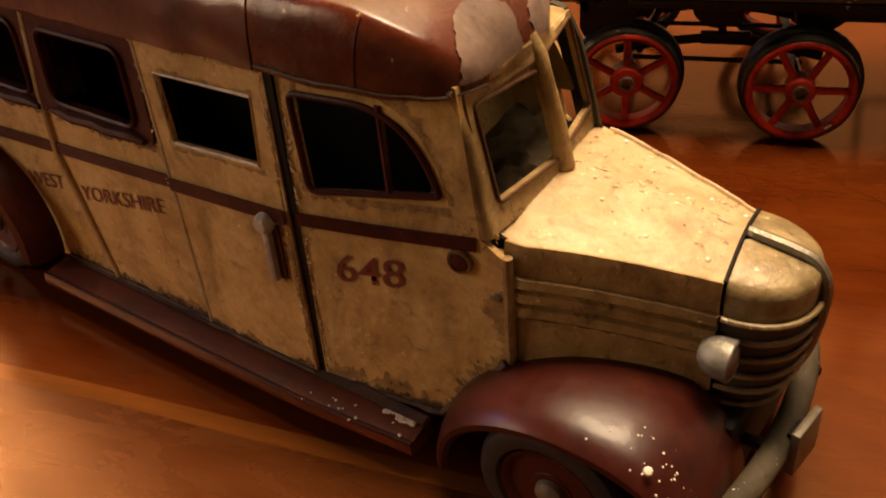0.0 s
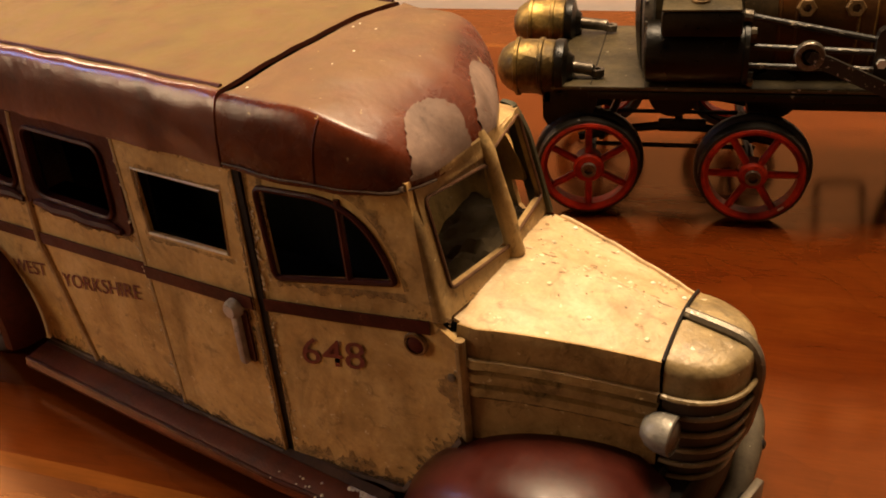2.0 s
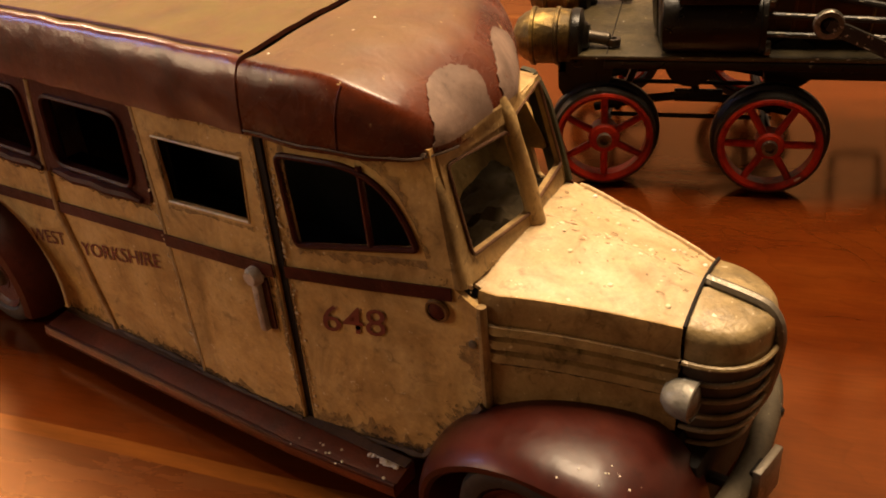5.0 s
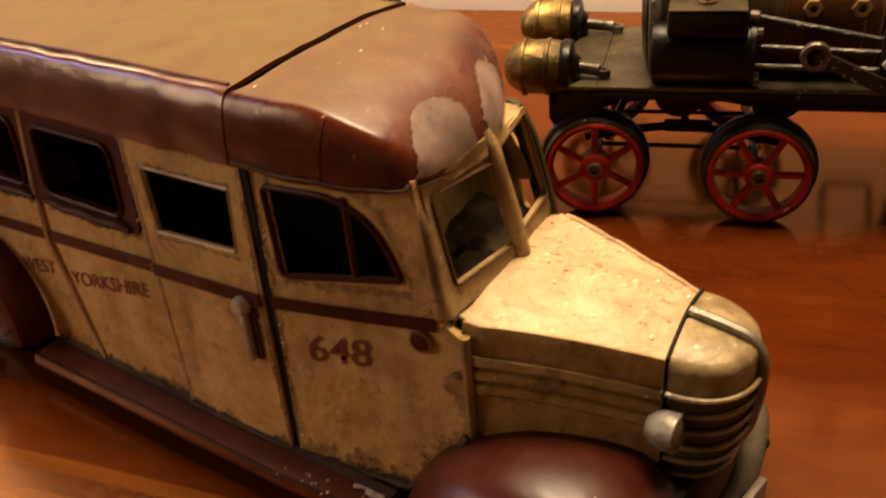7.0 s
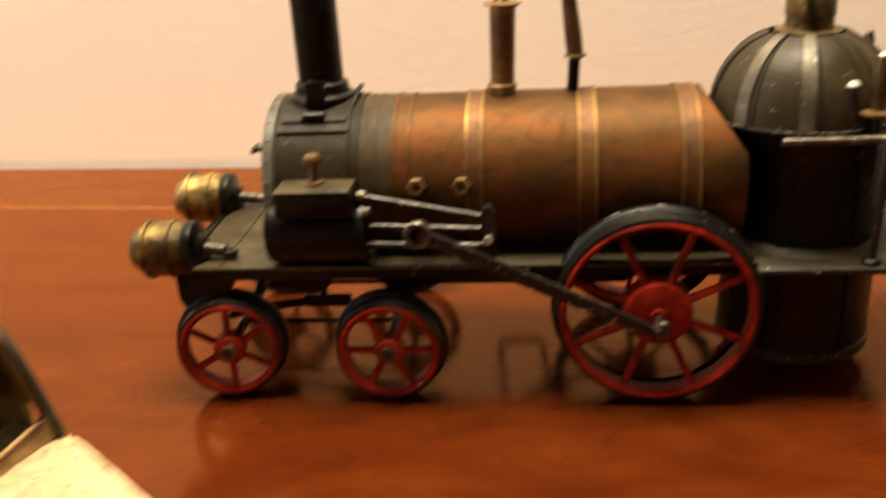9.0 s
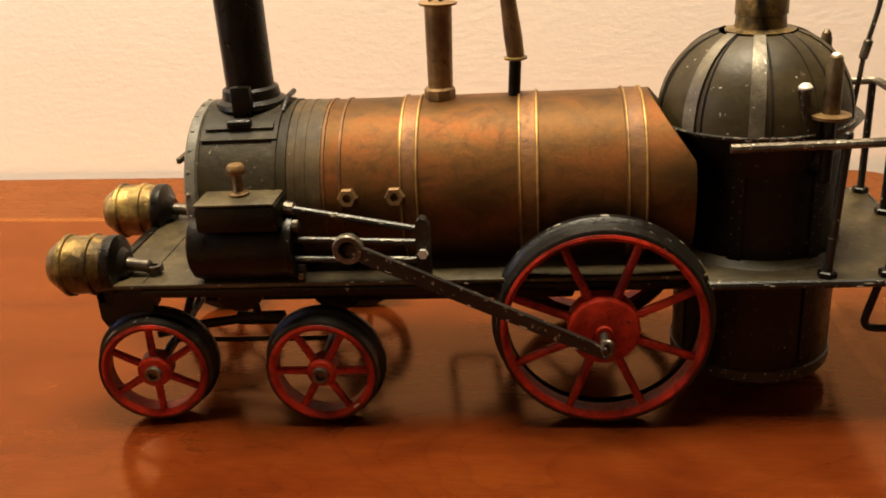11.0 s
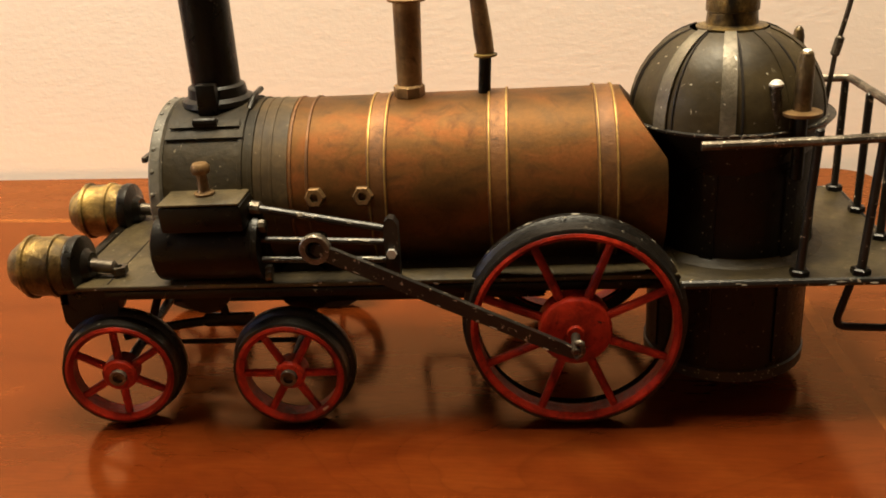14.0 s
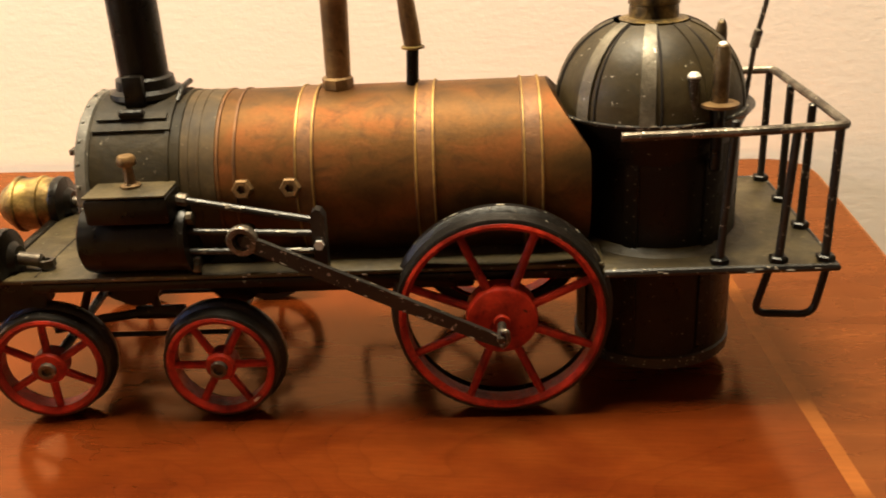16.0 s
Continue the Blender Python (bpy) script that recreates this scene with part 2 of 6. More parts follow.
RED = worn("chipped red paint", (0.2387, 0.01221, 0.001714), (0.08316, 0.005026, 0.001285), (0.3399, 0.02441, 0.003214), (0.34, 0.5), dirt=1.0, stain=0.95, chips=0.55, chip_colour=(0.03, 0.012, 0.008), relief=0.9, lumps=0.25, gloss=0.12, size=1.2, specks=0.45)
TYRE = worn("worn black tyre", (0.0048, 0.0036, 0.0024), (0.0026, 0.002, 0.0014), (0.011, 0.0085, 0.006), (0.26, 0.46), dirt=0.3, chips=0.30, chip_colour=(0.16, 0.14, 0.11), gloss=0.32, relief=0.9, lumps=0.2, specks=0.3)


def copper_material():
    """Dull copper cladding, browned on top, with soft red bloom on its flanks."""
    m, nt, b = mat_base("dull copper")
    v = coords(nt)
    big = noise_tex(nt, coords(nt, (1, 1, 2.2)), 21, 5, 0.6, 0.5)
    fine = noise_tex(nt, v, 520, 4, 0.7)
    col = ramp(nt, big, [(0.3, (0.034, 0.020, 0.0055)), (0.5, (0.082, 0.037, 0.0070)), (0.74, (0.150, 0.047, 0.0080))])
    col = mix(nt, 0.2, col, ramp(nt, fine, [(0.3, grey(0.25)), (0.7, grey(0.8))]), "OVERLAY")
    nt.links.new(col, b.inputs["Base Color"])
    b.inputs["Metallic"].default_value = 0.68
    b.inputs["Specular IOR Level"].default_value = 0.25
    nt.links.new(ramp(nt, big, [(0.3, grey(0.50)), (0.7, grey(0.64))]), b.inputs["Roughness"])
    smear = noise_tex(nt, coords(nt, (1, 1, 1)), 70, 6, 0.7, 1.0)
    col = mix(nt, ramp(nt, smear, [(0.50, grey(0)), (0.72, grey(0.7))]), col, (0.024, 0.012, 0.005))
    nt.links.new(col, b.inputs["Base Color"])
    bump(nt, b, mix(nt, 0.5, fine, smear), 0.4, 0.0006)
    return m


COPPER = copper_material()
COPPERBAND = worn("rubbed copper band", (0.1115, 0.045, 0.006615), (0.05355, 0.0217, 0.003307), (0.1963, 0.08438, 0.01287), (0.46, 0.64), metal=0.5, dirt=0.8, stain=0.5, relief=0.7)
GOLDEDGE = worn("worn brassy band edge", (0.2932, 0.1785, 0.03672), (0.1271, 0.0714, 0.01683), (0.4105, 0.2754, 0.06885), (0.4, 0.6), metal=0.6, dirt=0.8, stain=0.6)
SOOTY = worn("sooty browned tin", (0.056, 0.037, 0.0145), (0.022, 0.014, 0.006), (0.105, 0.064, 0.023), (0.48, 0.66), gloss=0.25, metal=0.2, dirt=0.5, stain=0.4, specks=0.2, chip_colour=(0.2, 0.15, 0.09))
LEAD = worn("lead-grey lacquered tin", (0.02944, 0.02059, 0.007), (0.01472, 0.0103, 0.00364), (0.04864, 0.03557, 0.01344), (0.40, 0.56), gloss=0.25, dirt=0.4, relief=0.4, lumps=0.12, specks=0.15, chip_colour=(0.3, 0.26, 0.19))
STRAP = worn("scuffed grey strap", (0.095, 0.080, 0.054), (0.034, 0.027, 0.018), (0.20, 0.175, 0.13), (0.32, 0.5), metal=0.35, dirt=0.7, chips=0.6, chip_colour=(0.5, 0.46, 0.38), relief=0.9)
RINGGREY = worn("chipped grey ring paint", (0.0715, 0.06325, 0.04675), (0.01925, 0.0165, 0.0121), (0.1485, 0.1375, 0.11), (0.4, 0.6), dirt=0.8, chips=0.7, chip_colour=(0.46, 0.43, 0.36), relief=0.9)
MAHOGANY = wood("polished mahogany veneer", (0.0558, 0.009375, 0.0007632), (0.0733, 0.01385, 0.001033), (0.09189, 0.01955, 0.001617), (0, 0, 0.5), stretch=(4.0, 11, 11), lines=0.22)
BANDING = wood("brown crossbanding", (0.05264, 0.01141, 0.001625), (0.07297, 0.01775, 0.002553), (0.09572, 0.02597, 0.003949), (0, 0, 1.57), rough=0.26, lines=0.25)
INLAY = wood("orange boxwood inlay", (0.1111, 0.03231, 0.004545), (0.1464, 0.04443, 0.006311), (0.1767, 0.05806, 0.009088), (0, 0, 0), lines=0.15)
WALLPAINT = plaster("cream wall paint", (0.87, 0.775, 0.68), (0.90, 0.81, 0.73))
UNSEENPAINT = plaster("dark paint of unseen walls and ceiling", (0.15, 0.115, 0.085), (0.18, 0.14, 0.10))
FLOORWOOD = wood("brown floorboards", (0.08, 0.04, 0.02), (0.14, 0.07, 0.03), (0.2, 0.11, 0.05), (0, 0, 0), rough=0.5, shine=0.3)
FLECK = worn("dried white paint fleck", (0.66, 0.60, 0.48), (0.5, 0.44, 0.34), (0.78, 0.74, 0.64), (0.6, 0.8), dirt=0.2)
# Serves packed dirt and the painted shade of ribs and grille.
GRIMESHADE = worn("brown grime and recess shade", (0.052, 0.0264, 0.012), (0.026, 0.0132, 0.006), (0.0975, 0.0504, 0.022), (0.6, 0.8))
# Near-black: the unlit look of the bus's inside is in this colour.
DARKIN = worn("near-black interior with shade in it", (0.010, 0.009, 0.006), (0.006, 0.005, 0.0035), (0.02, 0.018, 0.012), (0.7, 0.85), gloss=0.2)
# The far post's unlit look is put into this dark grey-green.
POSTSHADE = worn("grey-green post darkened as shade", (0.050, 0.047, 0.026), (0.022, 0.020, 0.012), (0.095, 0.085, 0.048), (0.45, 0.65), dirt=0.7, stain=0.5, relief=0.8, gloss=0.25)
SCREENBEAD = worn("dirty red-brown bead", (0.085, 0.036, 0.015), (0.035, 0.014, 0.007), (0.16, 0.075, 0.03), (0.45, 0.65), dirt=0.8, stain=0.5, relief=0.8, gloss=0.25)
LAMPTIN = worn("dull grey lamp tin", (0.26, 0.24, 0.20), (0.12, 0.105, 0.085), (0.40, 0.37, 0.32), (0.3, 0.5), metal=0.45, dirt=0.8, stain=0.5, relief=0.9, lumps=0.3, specks=0.3)
DASHGREEN = worn("crumpled grey-green card", (0.05974, 0.04393, 0.02273), (0.02277, 0.01623, 0.008676), (0.1081, 0.07878, 0.04545), (0.6, 0.8), relief=0.8, gloss=0.08)


# ---- mesh helpers ----
BASE = {}


def thing(name, m, label, category, group="", base=(0, 0, 0)):
    ob = tagged(new(name), label, category, group)
    ob.empty_display_size = 0.02
    ob.matrix_world = m
    BASE[ob.name] = Vector(base)
    return ob


def finish(bm, smooth=35):
    bmesh.ops.remove_doubles(bm, verts=bm.verts, dist=1e-6)
    bmesh.ops.recalc_face_normals(bm, faces=bm.faces)
    for f in bm.faces:
        f.smooth = True
    for e in bm.edges:
        if len(e.link_faces) == 2 and e.calc_face_angle(0) > radians(smooth):
            e.smooth = False


def part(name, bm, material, parent, label="", smooth=35, cleaned=True):
    """Links a bmesh as one mesh under a thing or a part; its points are in the thing's plan."""
    root = parent
    while root.parent:
        root = root.parent
    if cleaned:
        finish(bm, smooth)
    bm.transform(Matrix.Translation(-BASE[root.name]))
    me = bpy.data.meshes.new(name)
    bm.to_mesh(me)
    bm.free()
    me.materials.append(material)
    ob = new(name, me)
    ob.parent = parent
    return tagged(ob, label)


def free_mesh(name, bm, material, m=None, smooth=35):
    finish(bm, smooth)
    me = bpy.data.meshes.new(name)
    bm.to_mesh(me)
    bm.free()
    me.materials.append(material)
    ob = new(name, me)
    if m is not None:
        ob.matrix_world = m
    return ob


def add_box(bm, lo, hi, bevel=0.0, m=None, seg=2):
    lo, hi = Vector(lo), Vector(hi)
    c, s = (lo + hi) / 2, hi - lo
    got = bmesh.ops.create_cube(bm, size=1.0, matrix=Matrix.Translation(c) @ Matrix.Diagonal((*s, 1)))["verts"]
    if bevel:
        edges = list({e for v in got for e in v.link_edges})
        out = bmesh.ops.bevel(bm, geom=edges, offset=bevel, segments=seg, affect="EDGES", profile=0.5)
        got = list({v for f in out["faces"] for v in f.verts} | {v for v in got if v.is_valid})
    if m is not None:
        bmesh.ops.transform(bm, matrix=m, verts=got)
    return bm


def box(lo, hi, bevel=0.0, m=None):
    return add_box(bmesh.new(), lo, hi, bevel, m)


def frame_of(direction, up=(0, 0, 1)):
    z = Vector(direction).normalized()
    x = Vector(up).cross(z)
    if x.length < 1e-4:
        x = Vector((1, 0, 0)).cross(z)
    x.normalize()
    return x, z.cross(x), z


def add_lathe(bm, place, axis, profile, seg=40, caps=True, sweep=(0, 360)):
    """profile: (along the axis, radius) pairs."""
    x, y, z = frame_of(axis)
    place = Vector(place)
    full = sweep[1] - sweep[0] >= 360
    n = seg if full else seg + 1
    rings = []
    for h, r in profile:
        if r < 1e-6:
            rings.append([bm.verts.new(place + z * h)])
        else:
            ring = []
            for i in range(n):
                a = radians(sweep[0] + (sweep[1] - sweep[0]) * i / seg)
                ring.append(bm.verts.new(place + z * h + (x * math.cos(a) + y * math.sin(a)) * r))
            rings.append(ring)
    for a, b in zip(rings, rings[1:]):
        for i in range(n if full else n - 1):
            j = (i + 1) % n
            q = [a[i % len(a)], a[j % len(a)], b[j % len(b)], b[i % len(b)]]
            q = list(dict.fromkeys(q))
            if len(q) > 2:
                bm.faces.new(q)
    if caps and full:
        for r in (rings[0], rings[-1]):
            if len(r) > 2:
                bm.faces.new(r)
    return bm


def lathe(place, axis, profile, seg=40, caps=True, sweep=(0, 360)):
    return add_lathe(bmesh.new(), place, axis, profile, seg, caps, sweep)


def rod_profile(length, r, edge=None):
    e = min(r * 0.35, length * 0.2) if edge is None else edge
    return [(0, r - e), (e, r), (length - e, r), (length, r - e)]


def rod(a, b, r, seg=16, r2=None):
    a, b = Vector(a), Vector(b)
    ln = (b - a).length
    p = rod_profile(ln, r)
    if r2 is not None:
        p = [(h, q * (1 + (r2 / r - 1) * h / ln)) for h, q in p]
    return lathe(a, b - a, p, seg)


def add_tube(bm, points, r, seg=10, closed=False, caps=True):
    pts = [Vector(p) for p in points]
    n = len(pts)
    radii = r if isinstance(r, (list, tuple)) else [r] * n
    rings, up = [], None
    for i, p in enumerate(pts):
        a = pts[i - 1] if i or closed else p
        b = pts[(i + 1) % n] if i < n - 1 or closed else p
        t = (b - a).normalized()
        if up is None:
            x, y, _ = frame_of(t)
        else:
            x = (up - t * up.dot(t)).normalized()
            y = t.cross(x)
        up = x
        rings.append([bm.verts.new(p + (x * math.cos(2 * math.pi * k / seg) + y * math.sin(2 * math.pi * k / seg)) * radii[i]) for k in range(seg)])
    for i in range(n if closed else n - 1):
        a, b = rings[i], rings[(i + 1) % n]
        for k in range(seg):
            bm.faces.new((a[k], a[(k + 1) % seg], b[(k + 1) % seg], b[k]))
    if not closed and caps:
        bm.faces.new(rings[0])
        bm.faces.new(rings[-1])
    return bm


def tube(points, r, seg=10, closed=False):
    return add_tube(bmesh.new(), points, r, seg, closed)


def rounded(points, radius, steps=5, closed=False):
    """A polyline with its corners rounded off."""
    pts = [Vector(p) for p in points]
    out = []
    n = len(pts)
    for i, p in enumerate(pts):
        if not closed and i in (0, n - 1):
            out.append(p)
            continue
        a, b = pts[i - 1], pts[(i + 1) % n]
        da, db = (a - p), (b - p)
        rr = min(radius, da.length * 0.49, db.length * 0.49)
        s, e = p + da.normalized() * rr, p + db.normalized() * rr
        for k in range(steps + 1):
            t = k / steps
            out.append(s * (1 - t) ** 2 + p * 2 * t * (1 - t) + e * t ** 2)
    return out


def grid_skin(bm, rows, close_u=False, close_v=False):
    vs = [[bm.verts.new(p) for p in row] for row in rows]
    nu, nv = len(vs), len(vs[0])
    for i in range(nu if close_u else nu - 1):
        for j in range(nv if close_v else nv - 1):
            q = (vs[i][j], vs[(i + 1) % nu][j], vs[(i + 1) % nu][(j + 1) % nv], vs[i][(j + 1) % nv])
            bm.faces.new(q)
    return vs


def thick_skin(rows, thickness, close_v=False):
    bm = bmesh.new()
    grid_skin(bm, rows, close_v=close_v)
    bmesh.ops.recalc_face_normals(bm, faces=bm.faces)
    bmesh.ops.solidify(bm, geom=bm.faces[:], thickness=thickness)
    return bm


def plate(outer, holes, place, thickness):
    """A flat plate with holes. Points are 2D; place maps (u, v, depth) to the plan."""
    bm = bmesh.new()
    sides = []
    for depth in (0.0, thickness):
        edges, loops = [], []
        for loop in [outer, *holes]:
            vs = [bm.verts.new(place(u, v, depth)) for u, v in loop]
            loops.append(vs)
            edges += [bm.edges.new((vs[i], vs[(i + 1) % len(vs)])) for i in range(len(vs))]
        bmesh.ops.triangle_fill(bm, use_beauty=True, use_dissolve=False, edges=edges)
        sides.append(loops)
    for a, b in zip(*sides):
        for i in range(len(a)):
            j = (i + 1) % len(a)
            bm.faces.new((a[i], a[j], b[j], b[i]))
    return bm


def rrect(u0, v0, u1, v1, r=0.0, steps=5):
    pts = [(u0, v0, 0), (u1, v0, 0), (u1, v1, 0), (u0, v1, 0)]
    if r:
        pts = rounded(pts, r, steps, True)
    return [(p[0], p[1]) for p in pts]


def rounded2(loop, r):
    return [(p.x, p.y) for p in rounded([(u, v, 0) for u, v in loop], r, 4, True)]


def lettering(name, words, material, parent, origin, along, up, height, width, weight=0.0):
    """Painted words: built-in font, turned to a thin mesh."""
    cu = bpy.data.curves.new("letters", "FONT")
    cu.body, cu.size, cu.offset, cu.resolution_u = words, 1.0, weight, 3
    ob = new("letters", cu)
    bpy.context.view_layer.update()
    me = bpy.data.meshes.new_from_object(ob.evaluated_get(bpy.context.evaluated_depsgraph_get()))
    bpy.data.objects.remove(ob)
    bm = bmesh.new()
    bm.from_mesh(me)
    xs, ys = [v.co.x for v in bm.verts], [v.co.y for v in bm.verts]
    kx, ky = width / (max(xs) - min(xs)), height / (max(ys) - min(ys))
    x0, y0 = min(xs), min(ys)
    a, u, o = Vector(along).normalized(), Vector(up).normalized(), Vector(origin)
    for v in bm.verts:
        wob = 0.00025 * noise.noise(Vector((v.co.x * 2.3, v.co.y * 3, 1)))
        v.co = o + a * ((v.co.x - x0) * kx) + u * ((v.co.y - y0) * ky + wob)
    return part(name, bm, material, parent, cleaned=False)


# ---- the room ----
SLANT = radians(-3.4)
TABLE = Matrix.Rotation(SLANT, 4, "Z")


def wall_box(name, lo, hi, material, label):
    ob = free_mesh(name, box(lo, hi), material, TABLE)
    return tagged(ob, label, "wall", kind="structure")


wall_box("wall_north", (-2.6, 0.930, -0.76), (1.9, 1.03, 1.75), WALLPAINT, "warm cream wall with fine roller texture behind the table")
# Unseen walls and ceiling, added and kept dark to hold down bounced light.
wall_box("wall_east", (1.9, -2.2, -0.76), (2.0, 1.03, 1.75), UNSEENPAINT, "unseen dark side wall that limits bounced light")
wall_box("wall_south", (-2.7, -2.3, -0.76), (2.0, -2.2, 1.75), UNSEENPAINT, "unseen dark rear wall that limits bounced light")
wall_box("wall_west", (-2.7, -2.2, -0.76), (-2.6, 1.03, 1.75), UNSEENPAINT, "unseen dark side wall that limits bounced light")
tagged(free_mesh("floor", box((-2.7, -2.3, -0.86), (2.0, 1.03, -0.76)), FLOORWOOD, TABLE), "brown wooden floor under the table", "floor", kind="structure")
tagged(free_mesh("ceiling", box((-2.7, -2.3, 1.75), (2.0, 1.03, 1.85)), UNSEENPAINT, TABLE), "unseen dark ceiling that limits bounced light", "ceiling", kind="structure")

# ---- the table ----
U0, U1, V0, V1 = -1.05, 0.463, 0.150, 0.918
STRIP = 0.0075
table = thing("table", TABLE, "polished mahogany table with orange inlay lines and brown banding", "table")


def flat(u, v, d):
    return Vector((u, v, -d))


# the inlay follows a slightly waisted line, its corners reaching outwards
CORNERS = [(-0.945, 0.265), (-0.60, 0.273), (-0.30, 0.2735), (-0.16, 0.2700), (-0.06, 0.2650), (0.06, 0.2600), (0.20, 0.2530), (0.381, 0.2440), (0.3725, 0.42), (0.3635, 0.52), (0.3545, 0.61), (0.3495, 0.68), (0.349, 0.804), (-0.10, 0.801), (-0.945, 0.806), (-0.938, 0.53)]


def offset_loop(loop, d):
    out = []
    for k, p in enumerate(loop):
        a, c = Vector(loop[k - 1]), Vector(loop[(k + 1) % len(loop)])
        t0, t1 = (Vector(p) - a).normalized(), (c - Vector(p)).normalized()
        n = Vector((t0.y, -t0.x)) + Vector((t1.y, -t1.x))
        n = n / max(0.3, n.dot(Vector((t0.y, -t0.x))))
        out.append(tuple(Vector(p) + n * d))
    return out


OUTER = offset_loop(CORNERS, STRIP)
part("veneer_field", plate(CORNERS, [], flat, 0.004), MAHOGANY, table, "red mahogany veneer with swirling grain")
for lo, hi in ((0, 7), (7, 12), (12, 14), (14, 16)):
    ids = [k % len(CORNERS) for k in range(lo, hi + 1)]
    part("inlay_strip", plate([CORNERS[k] for k in ids] + [OUTER[k] for k in reversed(ids)], [], flat, 0.004), INLAY, table, "thin orange inlay strip")
part("banding", plate(rrect(U0 + 0.006, V0 + 0.006, U1 - 0.006, V1 - 0.006, 0.040, 10), [OUTER], flat, 0.004), BANDING, table, "brown crossbanded border")
rim = bmesh.new()
edge_rows = []
for d, z in ((0.0, 0.006), (0.0, 0.0005), (0.002, -0.0008), (0.0045, -0.003), (0.006, -0.008), (0.006, -0.016), (0.003, -0.022), (0.0, -0.024), (-0.05, -0.024)):
    e = 0.006 - d
    loop = rrect(U0 + e, V0 + e, U1 - e, V1 - e, 0.040 + d, 10)
    edge_rows.append([Vector((u, v, min(z, 0.0))) for u, v in loop])
grid_skin(rim, edge_rows[1:], close_v=True)
part("moulded_edge", rim, BANDING, table, "rounded moulded wooden edge")
part("underside", box((U0 + 0.02, V0 + 0.02, -0.022), (U1 - 0.02, V1 - 0.02, -0.005)), FLOORWOOD, table)
for u, v in ((U0 + 0.08, V0 + 0.08), (U1 - 0.08, V0 + 0.08), (U0 + 0.08, V1 - 0.08), (U1 - 0.08, V1 - 0.08)):
    part("leg", lathe((u, v, -0.76), (0, 0, 1), [(0, 0.018), (0.02, 0.022), (0.5, 0.030), (0.62, 0.034), (0.738, 0.034)], 16), BANDING, table)

# ---- the steam locomotive ----
LC = 0.570                            # its middle line
loco = thing("model_locomotive", Matrix.Translation((0.2, LC, 0)), "tin model steam locomotive with copper boiler and red spoked wheels", "model train", base=(0.2, LC, 0))
DECK = 0.076

# deck and frame
part("footplate", box((0.010, 0.517, DECK - 0.0025), (0.300, 0.623, DECK), 0.0008), DECKDUST, loco, "dusty black footplate")
part("rear_deck", box((0.2995, 0.5145, DECK - 0.0055), (0.404, 0.636, DECK - 0.003), 0.0008), DECKDUST, loco, "dusty black rear platform")
for y in (0.517, 0.6205):
    part("side_beam", box((0.030, y, DECK - 0.0072), (0.300, y + 0.0025, DECK - 0.0028), 0.0005), BLACK, loco)
part("deck_edge", tube([(0.300, 0.5145, DECK - 0.0045), (0.404, 0.5145, DECK - 0.0045), (0.404, 0.636, DECK - 0.0045), (0.300, 0.636, DECK - 0.0045)], 0.0020, 8), CHIPPED, loco, "rolled edge with worn paint")
part("front_plate", box((0.005, 0.521, 0.064), (0.010, 0.619, DECK + 0.001), 0.001), BLACK, loco)
for y in (0.521, 0.609):
    part("corner_gusset", plate([(0.005, 0.0735), (0.036, 0.0735), (0.033, 0.0610), (0.026, 0.0510), (0.017, 0.0470), (0.009, 0.0490), (0.005, 0.0560)], [], lambda u, v, d, y=y: Vector((u, y + d, v)), 0.010), BLACK, loco)
part("plate_seam", tube([(0.031, 0.520, DECK), (0.031, 0.620, DECK)], 0.0004, 6), GRIME, loco)
for x0, x1 in ((0.062, 0.092), (0.112, 0.150)):
    for y in (0.530, 0.606):
        bm = bmesh.new()
        add_lathe(bm, (x0 + 0.012, y, 0.068), (0, 1, 0), [(0, 0.0135), (0.004, 0.0135)], 28, True)
        part("spring_hanger", bm, BLACK, loco)
part("under_tray", box((0.120, 0.532, 0.058), (0.240, 0.608, 0.0645), 0.002), BLACK, loco)

# buffers
for y in (0.530, 0.608):
    x0 = 0.0130 if y < LC else 0.0080
    b = part("buffer", lathe((x0, y, 0.082), (-1, 0, 0), [(0.0, 0.0), (0.0, 0.0125), (0.002, 0.0142), (0.0075, 0.0146), (0.008, 0.0156), (0.0098, 0.0156), (0.0103, 0.0146), (0.0205, 0.0146), (0.021, 0.0157), (0.0228, 0.0157), (0.0233, 0.0142), (0.0270, 0.0125), (0.0308, 0.0095), (0.0330, 0.005), (0.0338, 0.0)], 36), BRASS, loco, "tarnished brass buffer with rounded head")
    part("collar", lathe((x0 - 0.0012, y, 0.082), (1, 0, 0), [(0, 0.0146), (0.0012, 0.0150), (0.0045, 0.0146), (0.0062, 0.0085), (0.0090, 0.0062)], 30), BLACK, b)
    part("stem", rod((x0 + 0.005, y, 0.0825), (0.032, y, 0.0805), 0.0034, 14), STEEL, b)
    part("eye_bolt", lathe((0.0335, y, 0.0775), (0, 0, 1), [(0, 0.0042), (0.0036, 0.0042), (0.0036, 0.0020), (0.001, 0.0018)], 6), STEEL, b)

